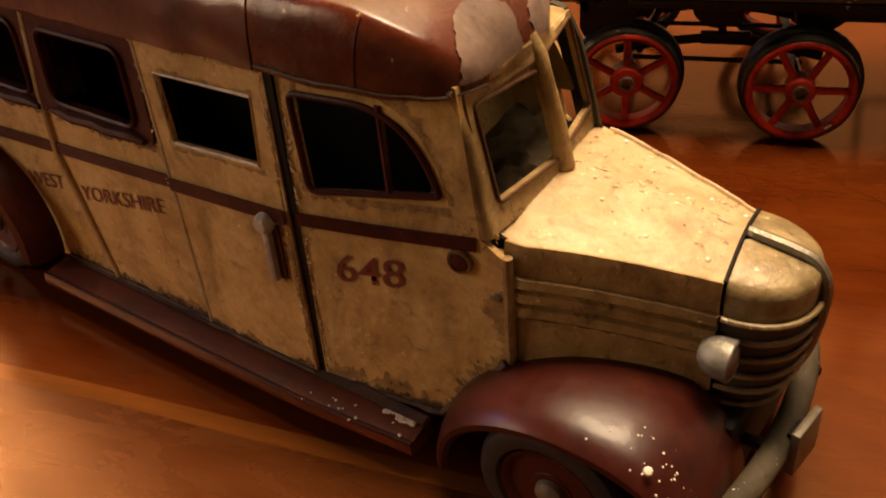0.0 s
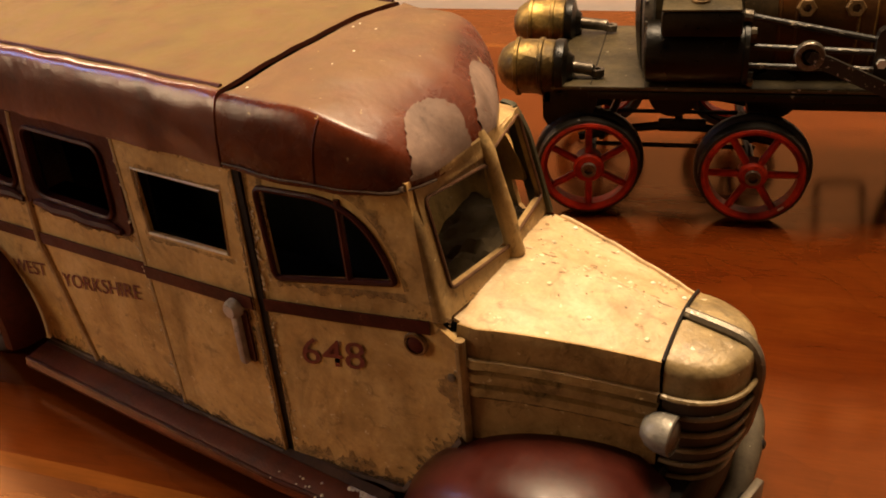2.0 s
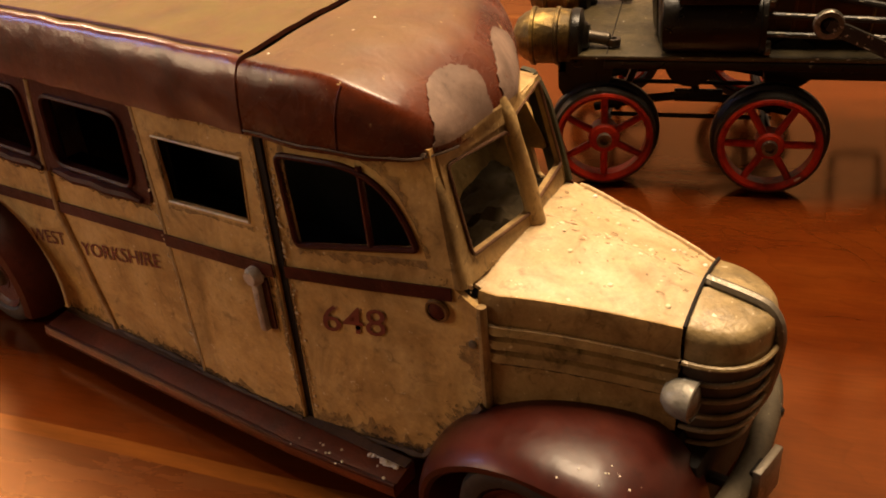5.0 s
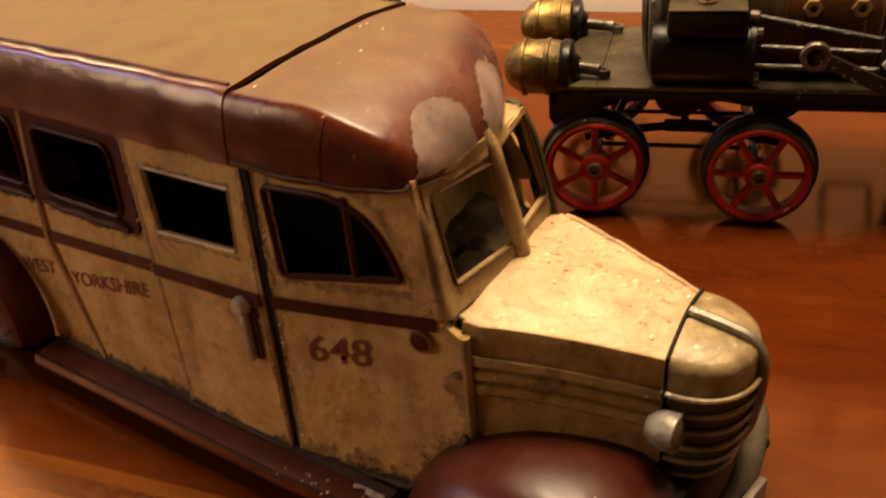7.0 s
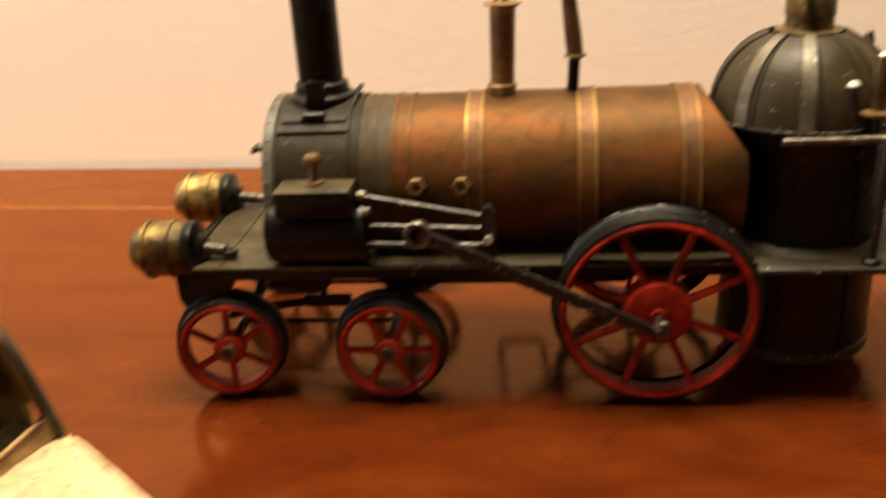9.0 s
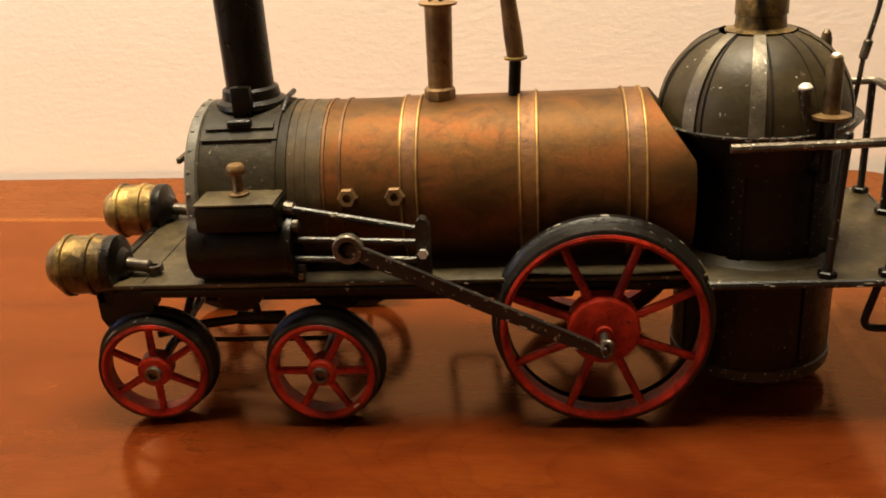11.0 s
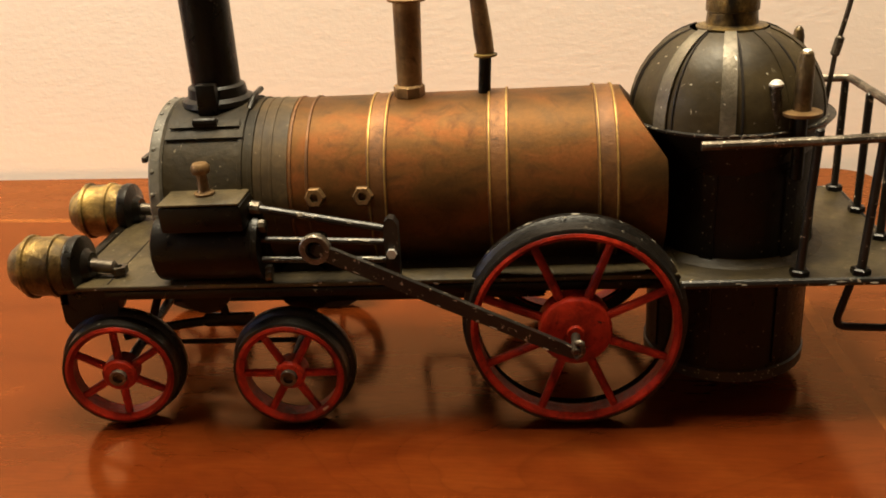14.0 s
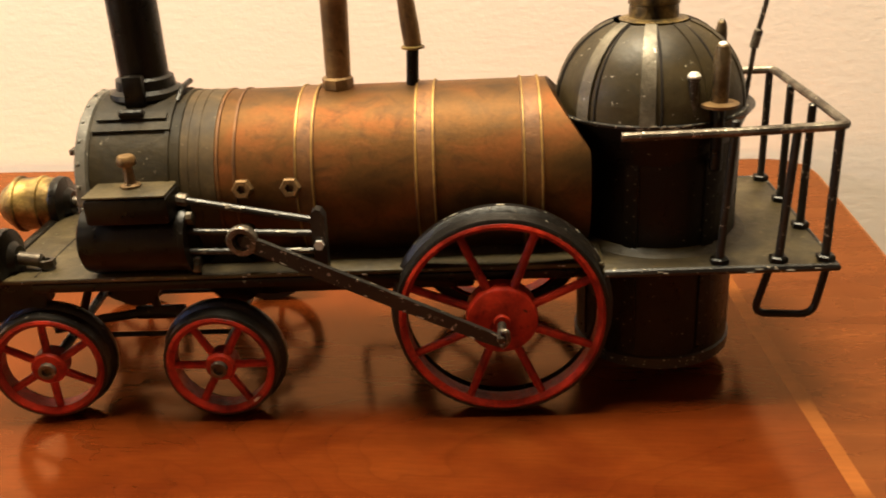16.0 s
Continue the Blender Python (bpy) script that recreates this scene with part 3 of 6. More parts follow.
# boiler barrel
BZ, BR = 0.1075, 0.0425
AX = (1, 0, 0)
bm = lathe((0.104, LC, BZ), AX, [(0, BR - 0.001), (0.0, BR), (0.060, BR), (0.120, BR), (0.190, BR)], 72)
for v in bm.verts:
    if v.co.x > 0.290:                # the end is cut on the slant against the firebox
        v.co.x = 0.2950 - 0.72 * max(0.0, v.co.z - 0.1250)
part("boiler", bm, COPPER, loco, "dull copper boiler barrel")
for x, w in ((0.159, 0.0095), (0.2145, 0.0100), (0.2640, 0.0100)):
    band = part("boiler_band", lathe((x, LC, BZ), AX, [(0, BR + 0.0001), (0.0002, BR + 0.0009), (0.0012, BR + 0.0009), (0.0016, BR + 0.0005), (w - 0.0016, BR + 0.0005), (w - 0.0012, BR + 0.0009), (w - 0.0002, BR + 0.0009), (w, BR + 0.0001)], 72, False), COPPERBAND, loco, "rubbed copper band with raised edges")
    for e in (0.0006, w - 0.0014):
        part("band_edge", lathe((x + e, LC, BZ), AX, [(0, BR + 0.0008), (0.0002, BR + 0.00115), (0.0007, BR + 0.00115), (0.0009, BR + 0.0008)], 72, False), GOLDEDGE, band)
part("sooty_sleeve", lathe((0.1035, LC, BZ), AX, [(0, BR - 0.001), (0.0, BR + 0.0004), (0.0185, BR + 0.0004), (0.0188, BR - 0.001)], 72, False), SOOTY, loco, "sooty sleeve joining smokebox and boiler")
for x in (0.1085, 0.1135, 0.1225, 0.1305):
    part("boiler_seam", lathe((x, LC, BZ), AX, [(0, BR), (0.0003, BR + 0.0007), (0.0013, BR + 0.0007), (0.0016, BR)], 72, False), COPPERBAND if x > 0.12 else SOOTY, loco)
# smokebox
part("smokebox", lathe((0.058, LC, BZ), AX, [(0, BR - 0.004), (0, BR + 0.0004), (0.046, BR + 0.0004), (0.0465, BR - 0.001)], 72), DUSTY, loco, "grey-black smokebox")
part("smokebox_ring", lathe((0.0565, LC, BZ), AX, [(0, BR - 0.006), (0.0, BR + 0.0012), (0.001, BR + 0.0024), (0.0055, BR + 0.0024), (0.0065, BR + 0.0012), (0.0065, BR)], 72, False), RINGGREY, loco, "riveted ring with chipped grey paint")
door = part("smokebox_door", lathe((0.0572, LC, BZ), (-1, 0, 0), [(0, BR - 0.003), (0.002, BR - 0.004), (0.0045, BR - 0.012), (0.006, BR - 0.026), (0.0065, 0.0)], 60), BLACK, loco)
part("door_latch", rod((0.052, LC - 0.004, BZ + 0.016), (0.0440, LC - 0.006, BZ + 0.018), 0.0020, 12), STEEL, door)
part("latch_bar", box((0.0425, LC - 0.012, BZ + 0.0165), (0.0450, LC + 0.000, BZ + 0.0195), 0.0006), STEEL, door)
bm = bmesh.new()
for i in range(26):
    a = 2 * math.pi * i / 26
    add_lathe(bm, (0.0588, LC + (BR + 0.0022) * math.cos(a), BZ + (BR + 0.0022) * math.sin(a)), (0, math.cos(a), math.sin(a)), [(0, 0.0011), (0.0006, 0.0009), (0.0009, 0.0)], 8)
tagged(part("rivet", bm, RINGGREY, loco, "rivet heads round the smokebox ring"), kind="stuff")
for x in (0.0985, 0.1035):
    part("lap_joint", lathe((x, LC, BZ), AX, [(0, BR + 0.0003), (0.0003, BR + 0.0012), (0.0022, BR + 0.0012), (0.0025, BR + 0.0003)], 72, False), DUSTY, loco)
# chimney and its saddle
CX = 0.0825
part("chimney", lathe((CX, LC, BZ + BR - 0.006), (0, 0, 1), [(0, 0.0118), (0.085, 0.0118), (0.130, 0.0116), (0.132, 0.0150), (0.140, 0.0160), (0.145, 0.0150), (0.145, 0.0105), (0.120, 0.0105)], 44, False), BLACK, loco, "tall black chimney pipe")
part("chimney_collar", lathe((CX, LC, BZ + BR - 0.001), (0, 0, 1), [(0, 0.0165), (0.0018, 0.0178), (0.004, 0.0172), (0.0055, 0.0145), (0.010, 0.0138), (0.0112, 0.0120)], 44, False), BLACK, loco)


def wrap_sheet(x0, x1, a0, a1, r, t, nx=2, na=14):
    rows = [[Vector((x0 + (x1 - x0) * i / nx, LC - r * math.sin(radians(a0 + (a1 - a0) * j / na)), BZ + r * math.cos(radians(a0 + (a1 - a0) * j / na)))) for j in range(na + 1)] for i in range(nx + 1)]
    return thick_skin(rows, t)


part("saddle_sheet", wrap_sheet(0.0635, 0.1010, -42, 42, BR + 0.0020, 0.0008), DUSTY, loco, "curved saddle sheet under the chimney")
for a in (30, -34):
    part("saddle_hinge", wrap_sheet(0.0655, 0.0990, a, a + 5, BR + 0.0027, 0.0007), DUSTY, loco)
part("saddle_pin", rod((0.0765, LC - (BR + 0.004) * math.sin(radians(32)), BZ + (BR + 0.004) * math.cos(radians(32))), (0.0885, LC - (BR + 0.004) * math.sin(radians(32)), BZ + (BR + 0.004) * math.cos(radians(32))), 0.0022, 10), BLACK, loco)
part("collar_tab", box((CX - 0.005, LC - 0.0185, BZ + BR - 0.002), (CX + 0.005, LC - 0.0135, BZ + BR + 0.013), 0.001), BLACK, loco)
part("saddle_lip", tube(rounded([(0.1005, LC - 0.012, BZ + BR - 0.001), (0.1015, LC - 0.004, BZ + BR + 0.004), (0.1015, LC + 0.010, BZ + BR + 0.004)], 0.01), 0.0014, 8), BLACK, loco)

# plugs on the barrel flank
for x in (0.1352, 0.1575):
    a = radians(81)
    y, z = LC - BR * math.sin(a), BZ + BR * math.cos(a)
    d = (0, -math.sin(a), math.cos(a))
    nut = part("hex_nut", lathe((x, y + 0.001, z), d, [(0, 0.0048), (0.0042, 0.0048), (0.0052, 0.0042), (0.0052, 0.0022), (0.0020, 0.0020), (0.0020, 0.0)], 6), OLDBRASS, loco, "dull brass hexagon nut", smooth=20)

# whistle pipes on top of the boiler
TOPZ = BZ + BR
pipe = part("steam_pipe", lathe((0.1772, LC, TOPZ - 0.002), (0.03, 0, 1), [(0, 0.0060), (0.046, 0.0066)], 28), OLDBRASS, loco, "brown brass standpipe")
part("base_nut", lathe((0.1770, LC, TOPZ - 0.001), (0, 0, 1), [(0, 0.0070), (0.001, 0.0076), (0.0055, 0.0076), (0.0065, 0.0066)], 8), OLDBRASS, pipe, smooth=20)
part("pipe_flange", lathe((0.1786, LC, TOPZ + 0.0440), (0.03, 0, 1), [(0, 0.0062), (0.0005, 0.0090), (0.0016, 0.0092), (0.0020, 0.0060)], 28), OLDBRASS, pipe)
part("frayed_wire", tube([(0.1750, LC - 0.004, TOPZ + 0.047), (0.1790, LC + 0.003, TOPZ + 0.0485), (0.1815, LC - 0.003, TOPZ + 0.0480), (0.1780, LC - 0.001, TOPZ + 0.0495), (0.1830, LC, TOPZ + 0.0480)], 0.0007, 6), BRASS, pipe)
part("linking_wire", tube(rounded([(0.1790, LC, TOPZ + 0.0465), (0.1840, LC, TOPZ + 0.0490), (0.2080, LC, TOPZ + 0.0550), (0.2105, LC, TOPZ + 0.0490)], 0.003), 0.0011, 8), BRASS, loco, "thin brass linking wire")
p2 = part("whistle", lathe((0.2145, LC, TOPZ + 0.0180), (-0.105, 0, 1), [(0, 0.0030), (0.0008, 0.0042), (0.010, 0.0044), (0.032, 0.0036), (0.0325, 0.0026)], 22), OLDBRASS, loco, "leaning brown whistle barrel")
part("whistle_flange", lathe((0.2144, LC, TOPZ + 0.0168), (0, 0, 1), [(0, 0.0040), (0.0005, 0.0056), (0.0014, 0.0056), (0.0020, 0.0040)], 22), BRASS, p2)
part("whistle_stem", rod((0.2130, LC, TOPZ - 0.002), (0.2142, LC, TOPZ + 0.0172), 0.0030, 16), BLACK, p2)
part("whistle_pin", rod((0.2110, LC, TOPZ + 0.0495), (0.2105, LC, TOPZ + 0.0555), 0.0014, 8), OLDBRASS, p2)

# firebox and dome
FX, FR = 0.3265, 0.0445
FB = part("firebox", lathe((FX + 0.005, LC, 0.010), (0, 0, 1), [(0, 0.030), (0.001, 0.0370), (0.002, 0.0388), (0.120, 0.0388), (0.124, FR - 0.002), (0.1265, FR)], 72, True), BLACK, loco, "tall black firebox drum")
part("bottom_ring", lathe((FX + 0.005, LC, 0.0105), (0, 0, 1), [(0, 0.0385), (0.0005, 0.0397), (0.0060, 0.0399), (0.0068, 0.0390)], 72, False), CHIPPED, FB, "chipped ring round the foot")
part("deck_ring", lathe((FX + 0.005, LC, DECK - 0.003), (0, 0, 1), [(0, 0.0440), (0.0006, 0.0432), (0.0015, 0.0405), (0.0030, 0.0392)], 72, False), DECKDUST, FB)
part("cone_skirt", lathe((FX + 0.002, LC, 0.1165), (0, 0, 1), [(0, 0.0388), (0.003, 0.0396), (0.012, 0.0425), (0.0195, FR + 0.001), (0.0200, FR)], 72, False), BLACK, FB, "flared collar under the dome")
for a in (20, 64, 119, 160):
    aa = radians(180 + a)
    u = Vector((math.cos(aa), math.sin(aa), 0))
    w = Vector((-u.y, u.x, 0))
    c = Vector((FX + 0.005, LC, 0)) + u * 0.0389
    rows = [[c + w * k + Vector((0, 0, z)) - u * (k * k * 11) for k in (-0.0032, 0, 0.0032)] for z in (0.020, 0.07, 0.1175)]
    strap = part("strap", thick_skin(rows, 0.0009), BLACK, FB, "riveted black strap")
    bm = bmesh.new()
    for z in (0.024, 0.036, 0.048, 0.060, 0.082, 0.090, 0.098, 0.106, 0.113) if a in (64, 119) else ():
        for k in (-0.0018, 0.0016):
            add_lathe(bm, c + w * k + u * 0.0002 + Vector((0, 0, z + k)), u, [(0, 0.0010), (0.0005, 0.0008), (0.0008, 0)], 8, False)
    if a in (64, 119):
        tagged(part("rivet", bm, STRAP, strap, "rubbed rivet heads"), kind="stuff")
    else:
        bm.free()
DZ = 0.1365
DOMEPTS = [(FR * math.cos(t) ** 0.82, 0.0415 * math.sin(t)) for t in [radians(k) for k in (0, 8, 16, 24, 32, 40, 48, 56, 64, 71)]]
DOME = part("dome", lathe((FX, LC, DZ), (0, 0, 1), [(h, r) for r, h in DOMEPTS], 72, False), LEAD, loco, "dark grey dome of soldered tin gores", smooth=60)
part("dome_rim", lathe((FX, LC, DZ - 0.0014), (0, 0, 1), [(0, FR - 0.001), (0.0004, FR + 0.0014), (0.0016, FR + 0.0016), (0.0022, FR - 0.001)], 72, False), CHIPPED, DOME, "bright worn rim")
for i in range(9):
    a = radians(-100 + i * 40)
    u, w = Vector((math.cos(a), math.sin(a), 0)), Vector((-math.sin(a), math.cos(a), 0))
    rows = []
    for r, h in DOMEPTS:
        half = 0.0034 * (0.55 + 0.45 * r / FR)
        rows.append([Vector((FX, LC, DZ)) + u * (r + 0.0004 - 8 * k * k * half * half / 1.0) + w * (k * half) + Vector((0, 0, h + 0.0004)) for k in (-1, 0, 1)])
    part("gore_strap", thick_skin(rows, 0.0007), STRAP if i in (0, 8) else LEAD, DOME, "riveted strap with rubbed paint" if i in (0, 8) else "")
    a2 = a + radians(8)
    u = Vector((math.cos(a2), math.sin(a2), 0))
    part("gore_seam", tube([Vector((FX, LC, DZ + h)) + u * (r + 0.0001) for r, h in DOMEPTS], 0.0006, 6), GRIME, DOME)
cap = part("dome_cap", lathe((FX + 0.001, LC, DZ + 0.0385), (0, 0, 1), [(0, 0.0150), (0.0004, 0.0158), (0.0014, 0.0160), (0.0020, 0.0140), (0.0026, 0.0117), (0.0080, 0.0112), (0.0084, 0.0119), (0.0150, 0.0118), (0.0190, 0.0105), (0.0225, 0.0078), (0.0238, 0.0052)], 44), BRASS, loco, "tarnished brass dome cap")
part("cap_ring", lathe((FX + 0.001, LC, DZ + 0.0620), (0, 0, 1), [(0, 0.0045), (0.0006, 0.0066), (0.0024, 0.0068), (0.0032, 0.0045)], 30), BRASS, cap)
part("cap_neck", rod((FX + 0.001, LC, DZ + 0.064), (FX + 0.003, LC, DZ + 0.0775), 0.0034, 18), OLDBRASS, cap)
lever = part("regulator_wire", tube(rounded([(FX + 0.003, LC, DZ + 0.0765), (FX + 0.0065, LC, DZ + 0.0790), (0.382, LC - 0.001, 0.2055), (0.3790, LC, 0.182), (0.3755, LC + 0.001, 0.164), (0.3725, LC + 0.002, 0.128)], 0.003), 0.0012, 8), STEEL, loco, "bent steel control wire")
part("wire_joint", rod((0.3765, LC, 0.169), (0.3745, LC, 0.160), 0.0021, 10), STEEL, lever)


VALVE = worn("rubbed brown valve metal", (0.10, 0.068, 0.028), (0.030, 0.021, 0.010), (0.22, 0.16, 0.075), (0.28, 0.5), metal=0.6, dirt=0.9, stain=0.6, size=1.6, relief=0.8)


def safety_valve(x, y, z, h, r):
    v = part("safety_valve", lathe((x, y, z), (0, 0, 1), [(0, r * 0.9), (0.001, r), (h - 0.0015, r * 0.95), (h, r * 0.78), *[(h + 0.0004 + 0.0022 * math.sin(e), r * 0.80 * math.cos(e)) for e in (0.2, 0.6, 1.0, 1.4)], (h + 0.0026, 0)], 20), VALVE, loco, "short upright brass-brown valve with bright tip")
    part("valve_tip", lathe((x, y, z + h + 0.0018), (0, 0, 1), [(0, r * 0.5), (0.0005, r * 0.52), (0.0011, r * 0.35), (0.0014, 0)], 14), TIN if y < LC else STEEL, v)
    part("valve_flange", lathe((x, y, z - 0.0005), (0, 0, 1), [(0, r * 1.2), (0.0004, r * 2.2), (0.0018, r * 2.25), (0.0024, r * 1.1)], 24), OLDBRASS, v)
    part("valve_stem", rod((x, y, z - 0.030), (x, y, z + 0.001), r * 0.75, 12), BLACK, v)
    return v


safety_valve(0.3505, 0.530, 0.1440, 0.0250, 0.0038)
safety_valve(0.3680, 0.606, 0.1490, 0.0160, 0.0030)
part("gauge_cock", lathe((0.3390, 0.5300, 0.1395), (0, 0, 1), [(0, 0.0024), (0.016, 0.0022), (0.0165, 0.0030), (0.0175, 0.0030)], 14), STEEL, loco)
part("cock_cap", lathe((0.3390, 0.5300, 0.1568), (0, 0, 1), [(0, 0.0030), (0.0010, 0.0030), (0.0024, 0.0018), (0.0028, 0)], 14), TIN, loco, "bright domed cap")

# platform railings
POSTS = [(0.3525, 0.5190), (0.3790, 0.5190), (0.4000, 0.5190), (0.4010, 0.5590), (0.4020, 0.5960), (0.4010, 0.6300)]
RAIL = 0.1355
for i, (x, y) in enumerate(POSTS):
    top = RAIL + (0.005 if i == 0 else 0)
    p = part("rail_post", rod((x, y, DECK - 0.004), (x + 0.003 * (i < 2), y, top), 0.0020, 12), CHIPPED, loco, "chipped black rail post")
    part("post_nut", lathe((x, y, DECK - 0.0032), (0, 0, 1), [(0, 0.0036), (0.0005, 0.0044), (0.0028, 0.0044), (0.0034, 0.0034)], 6), BLACK, p, smooth=20)
part("hand_rail", tube(rounded([(0.3065, 0.5170, RAIL - 0.0003), (0.360, 0.5175, RAIL), (0.4030, 0.5190, RAIL + 0.0006), (0.4035, 0.5590, RAIL + 0.0005), (0.4030, 0.6300, RAIL), (0.3720, 0.6330, RAIL - 0.0005)], 0.004), 0.0021, 10), STEEL, loco, "worn steel hand rail")
for y in (0.5160, 0.6330):
    part("hanging_step", tube(rounded([(0.3745, y, DECK - 0.005), (0.3690, y, 0.0485), (0.3960, y, 0.0470), (0.4000, y, DECK - 0.005)], 0.006), 0.0018, 10), BLACK, loco, "bent wire step under the deck")

part("hanging_step", tube(rounded([(0.1690, 0.6300, DECK - 0.004), (0.1660, 0.6400, 0.0350), (0.1945, 0.6400, 0.0340), (0.1985, 0.6300, DECK - 0.004)], 0.006), 0.0020, 10), BLACK, loco, "bent wire step on the far side")

# cylinders, valve chests and rods
for side in (-1, 1):
    y = LC + side * 0.0405
    near = side < 0

    def ys(a, s=side):
        return LC + s * a

    cyl = part("cylinder", lathe((0.0580, ys(0.0440), 0.0925), AX, [(0, 0.0100), (0.0004, 0.0140), (0.0016, 0.0158), (0.0040, 0.0162), (0.0486, 0.0162), (0.0490, 0.0172), (0.0515, 0.0170), (0.0518, 0.0110)], 48), BLACK, loco, "black steam cylinder")
    chest = part("valve_chest", box((0.0665, min(ys(0.0260), ys(0.0615)), 0.1050), (0.1055, max(ys(0.0260), ys(0.0615)), 0.1180), 0.0022), BLACK, cyl, "black valve chest box")
    part("chest_lid", box((0.0668, min(ys(0.0265), ys(0.0611)), 0.1178), (0.1045, max(ys(0.0265), ys(0.0611)), 0.1190), 0.0005), DECKDUST, cyl, "khaki dust on the chest lid")
    part("chest_bolt", lathe((0.0850, ys(0.0475), 0.1185), (0, 0, 1), [(0, 0.0046), (0.0016, 0.0048), (0.0022, 0.0032), (0.0030, 0.0026), (0.0104, 0.0023), (0.0108, 0.0040), (0.0116, 0.0044), (0.0142, 0.0043), (0.0154, 0.0034), (0.0157, 0)], 10), OLDBRASS, cyl, "brass bolt")
    for z in (0.081, 0.1035):
        part("end_nut", lathe((0.1090, ys(0.0500), z), AX, [(0, 0.0030), (0.0035, 0.0030)], 6), STEEL, cyl, smooth=20)
    part("front_nut", lathe((0.0585, ys(0.0520), 0.0885), AX, [(0, 0.0022), (0.0005, 0.0028), (0.003, 0.0028)], 6), TIN, cyl, smooth=20)
    part("gland", rod((0.1050, ys(0.0480), 0.1125), (0.1110, ys(0.0480), 0.1115), 0.0032, 10), STEEL, cyl)
    rod1 = part("valve_rod", rod((0.1095, ys(0.0490), 0.1120), (0.1690, ys(0.0500), 0.1005), 0.0017, 10), CHIPPED, loco, "scuffed steel valve rod")
    part("piston_rod", rod((0.1090, ys(0.0520), 0.0978), (0.1690, ys(0.0520), 0.0950), 0.0016, 10), CHIPPED, loco)
    part("slide_bar", rod((0.1090, ys(0.0535), 0.0885), (0.1690, ys(0.0535), 0.0870), 0.0015, 10), CHIPPED, loco)
    br = part("guide_bracket", plate([(0.1675, 0.0765), (0.1735, 0.0765), (0.1740, 0.1040), (0.1722, 0.1072), (0.1700, 0.1078), (0.1680, 0.1062), (0.1672, 0.1030)], [], lambda u, v, d, s=side: Vector((u, LC + s * (0.0500 + d), v)), 0.0060), CHIPPED, loco, "upright guide bracket")
    part("bracket_nut", lathe((0.1705, ys(0.0560), 0.0910), (0, side, 0), [(0, 0.0024), (0.002, 0.0024)], 6), TIN, br, smooth=20)
    # connecting rod
    a, b = Vector((0.1370, ys(0.0620), 0.0965)), Vector((0.2525, ys(0.0740), 0.0475))
    cr = bmesh.new()
    t = (b - a).normalized()
    up = Vector((0, 0, 1))
    up = (up - t * up.dot(t)).normalized()
    w = t.cross(up)
    rows = []
    for k, h in ((0.0, 0.0028), (0.07, 0.0036), (0.5, 0.0034), (0.94, 0.0030), (1.0, 0.0022)):
        c = a + (b - a) * k
        rows.append([c + up * h + w * 0.0013, c - up * h + w * 0.0013, c - up * h - w * 0.0013, c + up * h - w * 0.0013])
    vs = grid_skin(cr, rows, close_v=True)
    cr.faces.new(vs[0])
    cr.faces.new(vs[-1])
    crod = part("connecting_rod", cr, CHIPPED, loco, "flat connecting rod with flaking paint")
    ring = bmesh.new()
    add_lathe(ring, a - Vector((0, 0.0022, 0)), (0, 1, 0), [(0, 0.0042), (0, 0.0066), (0.0008, 0.0072), (0.0036, 0.0072), (0.0044, 0.0066), (0.0044, 0.0042), (0.0, 0.0042)], 32, False)
    part("big_end", ring, STEEL, crod, "bright ring end")
    part("pin", rod(a + Vector((0, -side * 0.014, 0)), a + Vector((0, side * 0.0005, 0)), 0.0036, 14), BLACK, crod)
    crank = part("crank_pin", rod((0.2525, ys(0.0600), 0.0520), (0.2520, ys(0.0790), 0.0510), 0.0021, 12), STEEL, loco)
    part("crank_hook", tube(rounded([(0.2515, ys(0.0770), 0.0545), (0.2545, ys(0.0780), 0.0555), (0.2550, ys(0.0780), 0.0500), (0.2520, ys(0.0770), 0.0470)], 0.002), 0.0013, 8), STEEL, crank)


